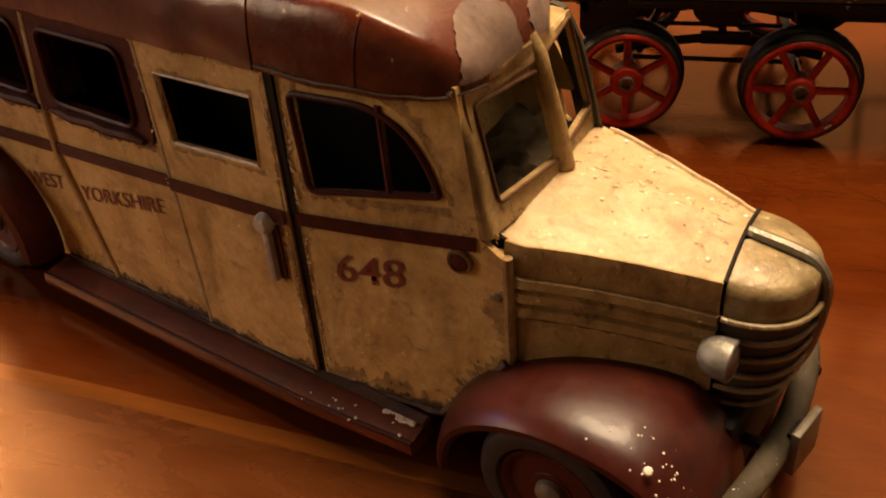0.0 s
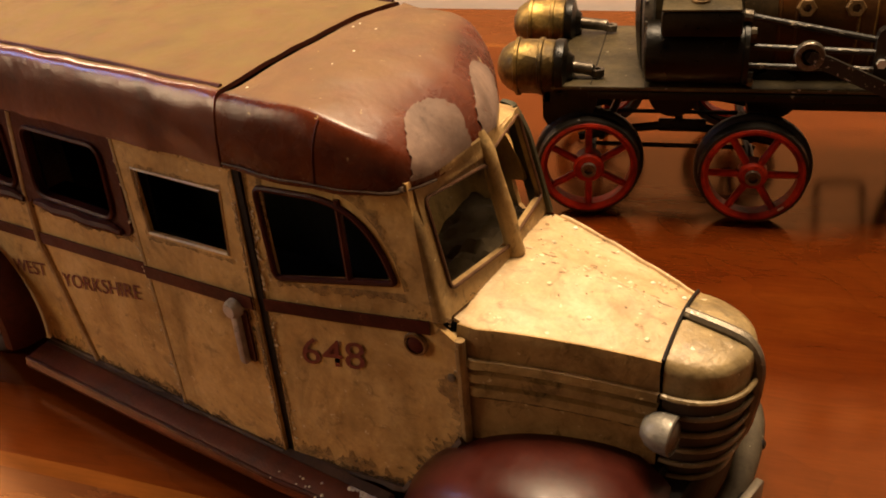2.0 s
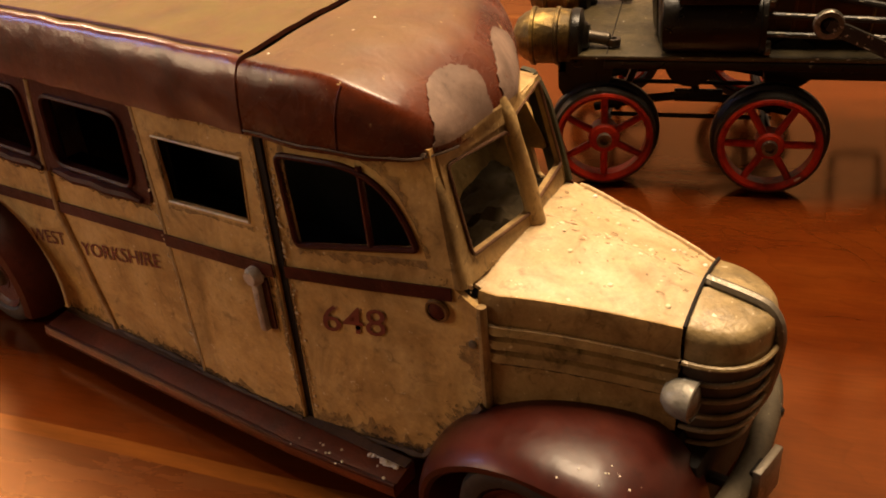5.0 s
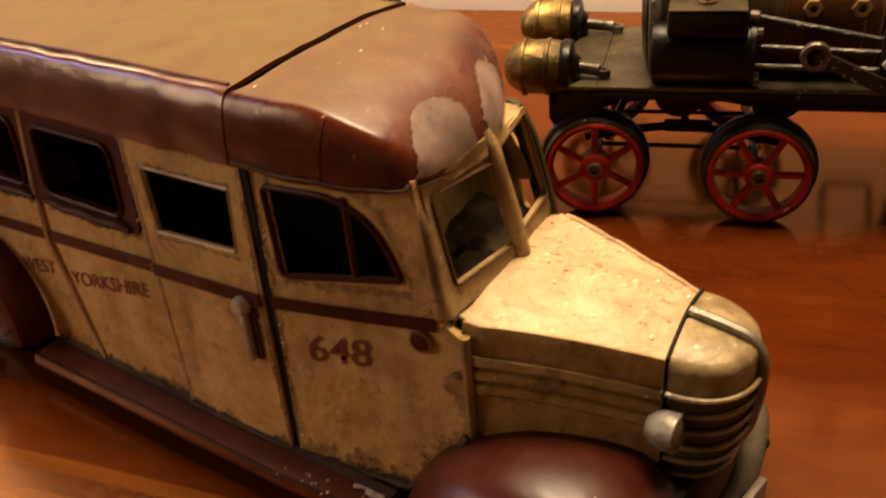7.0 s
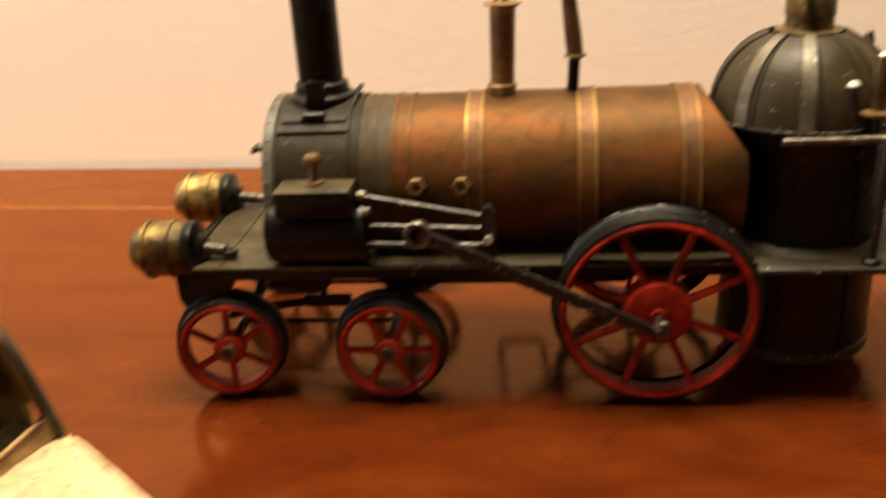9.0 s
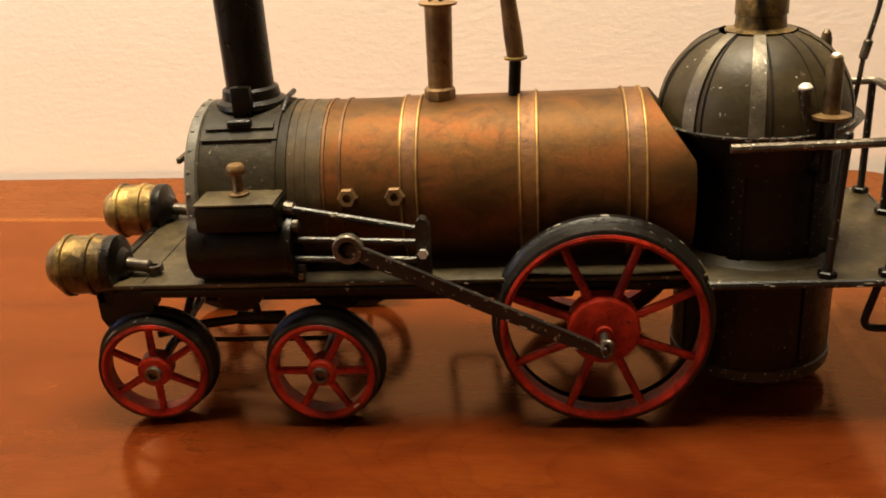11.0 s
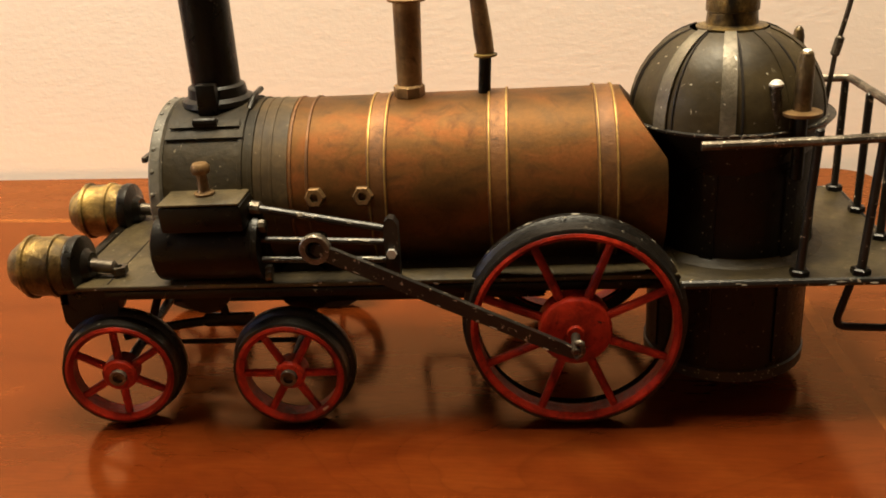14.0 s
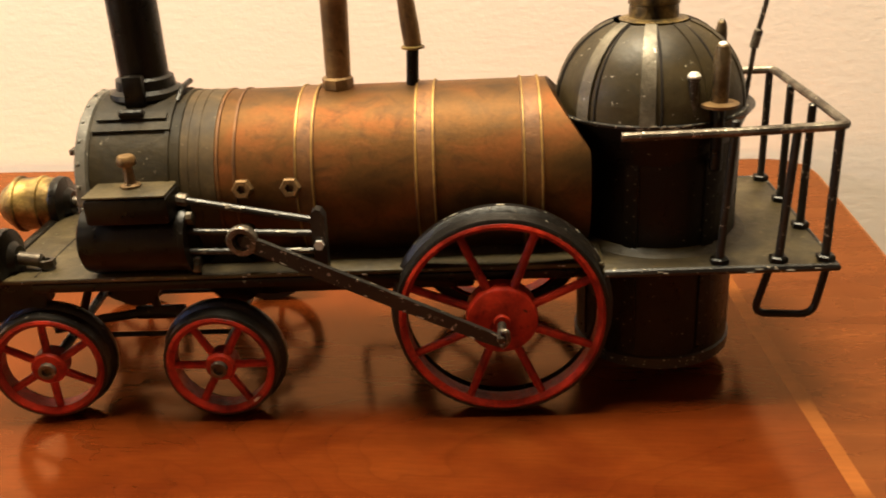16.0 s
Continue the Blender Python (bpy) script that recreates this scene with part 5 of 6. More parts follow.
for i in range(1):
    a = random.Random(i)
    pts = [Vector((-0.125 + 0.04 * a.random(), BUSC - 0.040 + 0.075 * a.random(), 0.0905 + 0.003 * a.random())) for _ in range(4)]
    part("loose_wire", tube(rounded(pts, 0.012), 0.0005, 6), DARKIN, bus)

# roof
RW, RC, ZC, ZT = 0.0580, 0.0515, 0.0250, 0.0275
S0, RL = -0.1280, 0.0395


def pw(x, e):
    return math.copysign(abs(x) ** e, x)


def roof_profile(f):
    """Half width and height over the eave; f runs from 0 at one eave to 1 at the other."""
    g = min(f, 1 - f)
    if g < 0.24:
        a = g / 0.24 * math.pi / 2
        y, z = RC + (RW - RC) * math.cos(a) ** 0.8, ZC * math.sin(a) ** 0.9
    else:
        y = RC * (1 - (g - 0.24) / 0.26)
        z = ZC + (ZT - ZC) * (1 - (y / RC) ** 2)
    y = y if f < 0.5 else -y
    return y, z - 0.022 * y * min(1.0, z / 0.02)


def roof_at(s, th, ph, grow=0.0):
    """A point of the roof: th across from eave to eave, ph from the straight part to the tip."""
    c = max(math.cos(ph), 0.0)
    y, z = roof_profile(th / math.pi)
    y, z = y * (1 + grow / RW) * c ** (2 / 8), EAVE - 0.001 + (z + grow) * c ** 0.95
    x = s if s is not None else S0 + (RL + grow) * math.sin(ph) ** 1.05 * (1 + 0.6 * y) + (0.02 if y > 0 else 0.34) * y * math.sin(ph)
    if y < 0:                         # drawn in like the side below it
        y *= min(1.06, max(0.66, 1 - 2.85 * (x + 0.25)))
    dent = 0.0006 * noise.noise(Vector((x * 70, y * 70, z * 70))) + 0.0002 * noise.noise(Vector((x * 190, y * 190, z * 190)))
    return Vector((x, BUSC - y + dent, z + dent))


def roof_front_at(k, h, grow):
    """The point of the rounded roof front that lies k off the middle and h over the eave."""
    lo, hi = (0.0, 0.5) if k >= 0 else (0.5, 1.0)
    k = k if k >= 0 else k / 0.67
    want = abs(k) / max(h, 1e-4) ** (2 / 8 / 0.95)
    for _ in range(30):
        f = (lo + hi) / 2
        y, z = roof_profile(f)
        if (abs(y) / max(z, 1e-5) ** (2 / 8 / 0.95) > want) == (k >= 0):
            lo = f
        else:
            hi = f
    y, z = roof_profile(f)
    c = min(1.0, max(h / max(z, 1e-5), 1e-4)) ** (1 / 0.95)
    return roof_at(None, f * math.pi, math.acos(min(1.0, c)), grow)


THS = [math.pi * i / 72 for i in range(73)]
rows = [[roof_at(-0.1538 - 0.2782 * k / 60, t, 0) for t in THS] for k in range(61)]
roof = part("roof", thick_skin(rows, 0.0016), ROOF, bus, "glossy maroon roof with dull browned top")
rows = [[roof_at(-0.1528 + (S0 + 0.1528) * k / 6 + (0.0036 * min(1.0, max(0.0, min(t, math.pi - t) - 0.55) * 4) if k == 0 else 0.0), t, 0) for t in THS] for k in range(6)]
rows += [[roof_at(None, t, math.pi / 2 * (k / 16)) for t in THS] for k in range(17)]
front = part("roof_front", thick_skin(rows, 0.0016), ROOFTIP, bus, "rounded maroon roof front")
rows = [[roof_at(s, t, 0, -0.0026) for t in THS[1:-1]] for s in (-0.1475, -0.1560)]
part("roof_gap", thick_skin(rows, 0.0008), GRIME, bus, "dark gap across the roof")
for th in (0.245, 0.755):
    part("roof_crease", tube([roof_at(-0.1548 - 0.27 * k / 10, math.pi * th, 0, 0.0001) for k in range(11)], 0.0009, 6), TRIM, roof, "dark raised seam along the roof")
part("roof_seam", tube([roof_at(None, 0.03 + 0.56 * k / 12, 0.33 + 0.05 * k / 12, -0.0001) for k in range(13)], 0.00045, 6), TRIM, front, "lapped seam where the side meets the front")
part("roof_drip", tube([roof_at(S0 - 0.0245 * (1 - k / 3), 0.02, 0, 0.0004) for k in range(3)] + [roof_at(None, 0.02, math.pi / 2 * k / 12, 0.0004) for k in range(12)], [0.0004 + 0.0002 * noise.noise(Vector((k * 1.7, 2, 8))) for k in range(15)], 6), GRIMESHADE, front, "dark dirt along the roof edge")
for mid, wide, lean in ((0.0275, 0.0125, -0.0035), (-0.0065, 0.0115, -0.0020)):
    rows = []
    for i in range(-1, 22):
        row = []
        for j in range(-1, 22):
            edge = i in (-1, 21) or j in (-1, 21)
            u, v = min(20, max(0, i)) / 10 - 1, min(20, max(0, j)) / 10 - 1
            # a square grid squeezed to a rounded patch
            uu, vv = u * math.sqrt(1 - v * v * (0.42 if v > 0 else 0.06)), v * math.sqrt(1 - u * u * (0.42 if v > 0 else 0.06))
            ragged = 1 + (0.10 * noise.noise(Vector((u * 2.1, v * 2.1, mid * 99))) + 0.07 * noise.noise(Vector((u * 7, v * 7, mid * 55)))) * max(abs(u), abs(v))
            uu, vv = uu * ragged, vv * ragged
            row.append(roof_front_at(mid + lean * vv + wide * uu * (1.08 - 0.12 * vv), max(0.0026, 0.0106 + 0.0080 * vv), -0.0008 if edge else 0.0004))
        rows.append(row)
    bm = bmesh.new()
    grid_skin(bm, rows)
    part("faded_patch", bm, PATCH, front, "bare pinkish patch where a panel came off")

# windscreen
for outer, hole in (
        ([(-0.0065, 0.0935), (-0.0437, 0.0935), (-0.0437, 0.1365), (-0.0065, 0.1365)], [(-0.0068, 0.1005), (-0.0396, 0.1015), (-0.0408, 0.1316), (-0.0092, 0.1295)]),
        ([(-0.0065, 0.0935), (0.0310, 0.0935), (0.0244, 0.1348), (-0.0065, 0.1368)], [(-0.0040, 0.1012), (0.0278, 0.1008), (0.0220, 0.1336), (-0.0062, 0.1322)])):
    ws = part("windscreen_frame", plate(outer, [rounded2(hole, 0.0022)], lambda u, v, d: screen(u, v, -d), 0.0022), GRIMY, bus, "dirty cream windscreen surround")
    part("screen_bead", tube([screen(u, v, 0.0004) for u, v in rounded2(hole, 0.0022)], 0.0006, 8, True), SCREENBEAD, ws, "thin brown bead round the opening")
part("centre_pillar", tube([screen(-0.0048, 0.0965, 0.0006), screen(-0.0058, 0.112, 0.0012), screen(-0.0072, 0.1275, 0.0006), screen(-0.0077, 0.1335, 0.0004), screen(-0.0080, 0.1385, -0.0022)], [0.0032, 0.0027, 0.0025, 0.0027, 0.0030], 12), GRIMY, bus, "dirty cream centre pillar")
rows = []
for i in range(25):
    k, sink = -0.0375 + 0.0615 * i / 24, 0.0022 * max(0.0, 1 - min(i, 24 - i) / 3) ** 2
    lift = 0.0006 * noise.noise(Vector((k * 160, 2, 7)))
    rows.append([screen(k, 0.1325, -0.0010 - sink), screen(k, 0.1325, 0.0006 - sink), screen(k, 0.1350, 0.0006 - sink)] + [roof_front_at(-k, 0.0008 + (0.0026 + lift) * q / 3, 0.0004 - sink - 0.0006 * (q == 3)) for q in range(4)])
part("screen_header", thick_skin(rows, 0.0004), GRIMY, bus, "dirty cream band over the windscreen")

# bonnet, narrower on its far side
FARSIDE = 0.78


def bonnet_row(s, half, edge, mid, n=28):
    row = []
    for j in range(n + 1):
        k = 2 * j / n - 1
        wide = half * k * (FARSIDE if k > 0 else 1)
        dent = 0.0004 * noise.noise(Vector((s * 120, j * 0.7, 2))) + 0.00025 * noise.noise(Vector((s * 330, j * 1.9, 6)))
        dent += math.exp(-(k / 0.10) ** 2) * (0.0007 * noise.noise(Vector((s * 260, j * 1.3, 9))) + 0.0004) + 0.0007 * max(0.0, noise.noise(Vector((s * 210, j * 1.15, 12))) - 0.42)
        row.append(Vector((s - (0.12 + 0.07 * (1 - hk(s))) * wide, BUSC + wide, edge + (mid - edge) * (1 - abs(k) ** 1.7) + dent)))
    return row


HS = [-0.0862, -0.0800] + [-0.0800 + 0.0562 * k / 18 for k in range(1, 19)]


def hk(s):
    return max(0.0, (s + 0.080) / 0.0562)


rows = [bonnet_row(s, 0.0425 - 0.0215 * hk(s), 0.0915 - 0.0078 * hk(s) ** 1.5, 0.0965 - 0.0085 * hk(s) ** 1.3) for s in HS]
bonnet = part("bonnet", thick_skin(rows, 0.0012), CREAM, bus, "cream bonnet top with paint specks")
part("bonnet_lip", tube([r[-1] + Vector((0, 0, 0.0004 + 0.0003 * noise.noise(Vector((k * 0.8, 5, 5))))) for k, r in enumerate(rows)][2:], 0.0009, 6), CREAM, bonnet, "raised lip on the edge of the bonnet")
for s, k in ((-0.0560, 0.42), (-0.0650, -0.35), (-0.0330, 0.55), (-0.0300, -0.75), (-0.0420, 0.12), (-0.0485, -0.62), (-0.0715, 0.30)):
    r = bonnet_row(s, 0.0425 - 0.0215 * hk(s), 0.0915 - 0.0078 * hk(s) ** 1.5, 0.0965 - 0.0085 * hk(s) ** 1.3)
    part("paint_blob", lathe(r[round((k + 1) * 14)] - Vector((0, 0, 0.0003)), (0, 0, 1), [(0, 0.0011), (0.0004, 0.0010), (0.0008, 0.0006), (0.0009, 0)], 9), RUBBED, bonnet)
part("bonnet_ridge", tube([Vector((s, BUSC + 0.0009 * noise.noise(Vector((s * 260, 3, 1))), 0.0966 - 0.0085 * hk(s) ** 1.3 + 0.0002 * noise.noise(Vector((s * 700, 1, 1))))) for s in [-0.0800 + 0.0014 * i for i in range(40)]], [0.0006 + 0.0005 * noise.noise(Vector((i * 0.7, 8, 2))) for i in range(40)], 8), CREAM, bonnet, "uneven raised seam along the bonnet")
for sgn in (-1, 1):
    def hood_side(s, z, d=0.0, g=sgn):
        wide = (0.0420 - 0.0212 * hk(s)) * (FARSIDE if g > 0 else 1)
        return Vector((s - (0.12 + 0.07 * (1 - hk(s))) * g * wide, BUSC + g * (wide + d + 0.10 * max(0, 0.070 - z) * 0.4), z))
    rows = []
    for s in HS:
        top = 0.0917 - 0.0078 * hk(s) ** 1.5
        prof = [(top, 0.0), (top - 0.0030, 0.0007), (top - 0.0100, 0.0004)]
        for q in range(3):
            z = top - 0.0125 - 0.0052 * q
            prof += [(z + 0.0021, -0.0002), (z + 0.0011, 0.0018), (z - 0.0004, 0.0021), (z - 0.0013, -0.0002)]
        prof += [(top - 0.031, 0.0), (0.040, 0.0)]
        rows.append([hood_side(s, z, d) for z, d in prof])
    bs = part("bonnet_side", thick_skin(rows, 0.001), GRIMY, bus, "cream bonnet side with raised ribs")
    # Dark lines painted as the shade beneath each rib.
    for q in range(1, 4):
        part("rib_shade", tube([hood_side(s, 0.0917 - 0.0078 * hk(s) ** 1.5 - 0.0101 - 0.0052 * q, 0.0004) for s in HS[1:]], [0.0008 + 0.0004 * noise.noise(Vector((i * 0.9, q, 3))) for i in range(len(HS) - 1)], 6), GRIMESHADE, bs)

# nose and grille
def nose_loop(z, length, half, grow=0.0, n=24):
    pts = []
    for i in range(n + 1):
        a = -math.pi / 2 + math.pi * i / n
        pts.append(Vector((-0.0228 + (length + grow) * max(math.cos(a), 0) ** 0.9 - 0.12 * half * math.sin(a), BUSC + (half + grow) * pw(math.sin(a), 0.95), z)))
    return pts


NOSE_LEVELS = [(0.0340, 0.0125, 0.0170), (0.0420, 0.0180, 0.0195), (0.0520, 0.0205, 0.0208), (0.0640, 0.0218, 0.0212), (0.0740, 0.0228, 0.0214), (0.0800, 0.0228, 0.0212), (0.0822, 0.0222, 0.0207), (0.0838, 0.0200, 0.0190), (0.0850, 0.0150, 0.0150), (0.0862, 0.0080, 0.0100), (0.0872, 0.0015, 0.003)]
bm = bmesh.new()
vs = grid_skin(bm, [nose_loop(*lv) for lv in NOSE_LEVELS])
bm.faces.new(vs[0])
nose = part("nose", bm, NOSE, bus, "rounded tarnished nose above the grille", smooth=60)
part("nose_gap", tube([Vector((-0.0233 - 0.12 * 0.0208 * k, BUSC + 0.0208 * k, 0.0840 + 0.0040 * (1 - abs(k) ** 1.7))) for k in [i / 8 - 1 for i in range(16)]], 0.0006, 8), GRIME, bus, "dark gap behind the nose")


def nose_size(z):
    for (z0, l0, h0), (z1, l1, h1) in zip(NOSE_LEVELS, NOSE_LEVELS[1:]):
        if z0 <= z <= z1:
            t = (z - z0) / (z1 - z0)
            return l0 + (l1 - l0) * t, h0 + (h1 - h0) * t
    return NOSE_LEVELS[0][1:]


for i, z in enumerate((0.0735, 0.0670, 0.0605, 0.0540, 0.0475, 0.0410)):
    ln, hf = nose_size(z)
    part("grille_bar", tube(nose_loop(z - 0.001, ln, hf, 0.0012, 20), 0.0009, 8), BARTIN if i else NOSE, nose, "rounded grille bar")
# Dark skin on the nose stands for the shade between the bars.
part("grille_shade", thick_skin([nose_loop(z, *nose_size(z), 0.0003) for z in (0.0360, 0.0420, 0.0480, 0.0540, 0.0600, 0.0660, 0.0705)], 0.0004), GRIMESHADE, nose, "dark skin painted as shade between the bars")
part("nose_strip", tube(rounded([(-0.0225, BUSC, 0.0882), (-0.010, BUSC, 0.0866), (-0.0030, BUSC, 0.0850), (0.0004, BUSC, 0.0806), (0.0016, BUSC, 0.0750), (0.0010, BUSC, 0.0650), (-0.0010, BUSC, 0.0520), (-0.0085, BUSC, 0.0345)], 0.004), 0.0020, 8), OLDTIN, nose, "tarnished centre strip over the nose")

# headlamps, fenders, wheels
for sgn in (-1, 1):
    hl = part("headlamp", lathe((-0.0245, BUSC + sgn * 0.0260, 0.0620), (1, 0, 0), [(0, 0.0), (0.0008, 0.0034), (0.003, 0.0054), (0.006, 0.0064), (0.0104, 0.0066), (0.0108, 0.0060), (0.0098, 0.0054)], 30, False), LAMPTIN, bus, "dull tin headlamp shell")
    part("lens", lathe((-0.0147, BUSC + sgn * 0.0260, 0.0620), (1, 0, 0), [(0, 0.0056), (0.001, 0.0044), (0.0016, 0)], 24), OLDTIN, hl)
    part("lamp_bracket", rod((-0.0170, BUSC + sgn * 0.0160, 0.0580), (-0.0170, BUSC + sgn * 0.0250, 0.0600), 0.0022, 10), OLDTIN, hl)
    HUB = Vector((-0.0500, BUSC + 0.0420, 0.0250)) if sgn > 0 else Vector((-0.0500, BUSC - 0.0645, 0.0250))
    rows = []
    for i in range(37):
        a = radians(180 * i / 36)
        row = []
        for k, rz, rf, rr in ((0.0690, 0.0370, 0.0375, 0.0440), (0.0703, 0.0382, 0.0390, 0.0455), (0.0702, 0.0405, 0.0408, 0.0470), (0.0680, 0.0430, 0.0420, 0.0490), (0.0635, 0.0450, 0.0428, 0.0510), (0.0565, 0.0465, 0.0432, 0.0530), (0.0480, 0.0468, 0.0432, 0.0530), (0.0400, 0.0460, 0.0424, 0.0520), (0.0260, 0.0430, 0.0400, 0.0500)):
            c, sn = math.cos(a), math.sin(a)
            x = -0.0460 + (rf * abs(c) ** 0.80 if c > 0 else -rr * abs(c) ** 0.95)
            if sgn > 0:
                k, x = 0.012 + 0.62 * k, x - 0.012
            row.append(Vector((x, BUSC + sgn * (k - 0.0015 - 0.003 * max(0, -c) ** 4), 0.0100 + 0.96 * rz * sn ** (0.80 if c > 0 else 0.95))))
        rows.append(row)
    fd = part("front_fender", thick_skin(rows, 0.0012), MAROON, bus, "glossy maroon front fender speckled with paint")
    for c, ln in ((HUB, "front"), (Vector((-0.3450, BUSC + sgn * 0.0600, 0.0250)), "rear")):
        ax = (0, sgn, 0)
        wl = part("wheel", lathe(c, ax, [(-0.010, 0.0165), (-0.010, 0.0222), (-0.008, 0.0245), (-0.003, 0.0250), (0.001, 0.0250), (0.0035, 0.0238), (0.0046, 0.0215), (0.0042, 0.0180), (0.002, 0.0165)], 48, False), RUBBER, bus, "black tyre with maroon hub")
        part("rim", lathe(c, ax, [(0.0015, 0.0168), (0.0034, 0.0166), (0.0026, 0.0148), (-0.0006, 0.0120), (-0.0004, 0.0090), (0.0018, 0.0070), (0.0022, 0.0)], 36), TRIM, wl, "maroon dished wheel disc")
        part("hub_cap", lathe(c, ax, [(0.0015, 0.0052), (0.0036, 0.0046), (0.0048, 0.0030), (0.0052, 0)], 24), OLDTIN, wl)
    rows = []
    for i in range(25):
        a = -14 + 208 * i / 24
        row = []
        for r, k in ((0.0315, 0.0705), (0.0345, 0.0725), (0.0380, 0.0715), (0.0405, 0.0660), (0.0410, 0.0560)):
            row.append(Vector((-0.3450 + r * math.cos(radians(a)) * 1.02, BUSC + sgn * k, max(0.0275 + r * math.sin(radians(a)), 0.0095))))
        rows.append(row)
    part("rear_fender", thick_skin(rows, 0.0012), TRIM, bus, "maroon rear fender")
part("chassis", box((-0.40, BUSC - 0.030, 0.0095), (-0.01, BUSC + 0.030, 0.0400), 0.002), GRIME, bus)
part("apron", box((-0.0760, BUSC - 0.030, 0.0250), (-0.0180, BUSC + 0.030, 0.0450), 0.003), GRIME, bus)
bump_pts = [Vector((-0.0165, BUSC - 0.0690, 0.0270)), Vector((-0.0075, BUSC - 0.0585, 0.0280)), Vector((-0.0019, BUSC - 0.0447, 0.0288)), Vector((0.0004, BUSC - 0.0205, 0.0290)), Vector((-0.0006, BUSC, 0.0290)), Vector((-0.0037, BUSC + 0.0215, 0.0290)), Vector((-0.0091, BUSC + 0.0383, 0.0288)), Vector((-0.0190, BUSC + 0.0500, 0.0280))]
bp = bmesh.new()
rows = []
for p in rounded(bump_pts, 0.012, 4):
    rows.append([p + Vector((0.0042 * math.cos(a), 0, 0.0036 * math.sin(a))) for a in [2 * math.pi * q / 14 for q in range(14)]])
vs = grid_skin(bp, rows, close_v=True)
bp.faces.new(vs[0])
bp.faces.new(vs[-1])
bumper = part("bumper", bp, GREYBAR, bus, "bowed grey-brown bumper bar", smooth=60)
for sgn in (-1, 1):
    part("bumper_iron", rod((-0.030, BUSC + sgn * 0.020, 0.0280), (0.0010, BUSC + sgn * 0.020, 0.0290), 0.0020, 8), GRIME, bumper)
PM = Matrix.Translation((0.0060, BUSC - 0.0130, 0.0315)) @ Matrix.Rotation(radians(-7), 4, "Z")
pl = part("number_plate", box((-0.0014, -0.0078, -0.0100), (0.0014, 0.0078, 0.0065), 0.0005, PM), OLDTIN, bus, "scuffed blank number plate on the bumper")
part("plate_bracket", box((-0.0040, -0.0040, -0.0060), (-0.0012, 0.0040, 0.0020), 0.0006, PM), GRIME, pl)

# dirt packed into the joints
def grime_line(points, r, parent, seed):
    q = random.Random(seed)
    pts = [Vector(p) for p in points]
    fine = []
    for a, b in zip(pts, pts[1:]):
        n = max(2, int((b - a).length / 0.004))
        fine += [a + (b - a) * (k / n) for k in range(n)]
    fine.append(pts[-1])
    part("dirt_line", tube(fine, [r * q.uniform(0.5, 1.4) for _ in fine], 6), GRIMESHADE, parent, "brown dirt packed in the joint")


rm, cm = side_map(-1), side_map(-1, -0.150, 0.115)
grime_line([rm(u, 0.0168, -0.0004) for u in (-0.302, -0.25, -0.2100)], 0.0011, bus, 1)
grime_line([rm(u, 0.0168, -0.0018) for u in (-0.2090, -0.18, -0.1540)], 0.0010, bus, 2)
grime_line([cm(u, z, -0.0003) for u, z in ((-0.150, 0.0160), (-0.125, 0.0165), (-0.1020, 0.0172), (-0.0890, 0.0310), (-0.0765, 0.0490))], 0.0015, bus, 3)
grime_line([rm(u, 0.1362, -0.0008) for u in (-0.43, -0.3, -0.2140, -0.154)], 0.0010, bus, 5)
grime_line([cm(u, 0.1368, -0.0004) for u in (-0.1500, -0.12, -0.0900)], 0.0010, bus, 6)
grime_line([rm(-0.2094 - 0.0048 * max(0, z - 0.08) / 0.057, z, -0.0001) for z in (0.017, 0.05, 0.08, 0.11, 0.135)], 0.0006, bus, 8)

part("joint_fillet", tube([cm(-0.0760, z, 0.0012) + Vector((0, 0.0004 * noise.noise(Vector((z * 300, 2, 2))), 0)) for z in (0.0470, 0.0540, 0.0610, 0.0680, 0.0750, 0.0820, 0.0880)], [0.0016, 0.0019, 0.0018, 0.0020, 0.0018, 0.0019, 0.0016], 10), GRIMY, bus, "dirty filled joint between cab and bonnet")

# smears of brown dirt and rubbed spots over the paintwork
def smear_field(name, material, parent, label, seed, spots):
    """spots: (count, place-function giving point, normal and along, longest)"""
    q = random.Random(seed)
    bm = bmesh.new()
    for count, where, big in spots:
        for _ in range(count):
            p, n, u = where(q)
            size = 0.7 * big * q.random() ** 2.2 + 0.0002
            flake(bm, p, n, u, size * q.uniform(0.8, 1.8), size * q.uniform(0.35, 0.8), q)
    tagged(part(name, bm, material, parent, label), kind="stuff")


OUT = Vector((0, -1, 0))


def on_side(u, z, proud=0.0):
    return (cm if u > -0.150 else rm)(u, z, -0.0002 - proud)


def near_line(pts, spread, proud=0.0):
    """A random spot close to a broken line on the near side."""
    def where(q):
        k = q.randrange(len(pts) - 1)
        t = q.random()
        (u0, z0), (u1, z1) = pts[k], pts[k + 1]
        u, z = u0 + (u1 - u0) * t, z0 + (z1 - z0) * t
        return on_side(u + q.gauss(0, spread), z + abs(q.gauss(0, spread)), proud), OUT, Vector((q.uniform(-1, 1), 0, q.uniform(-1, 1)))
    return where


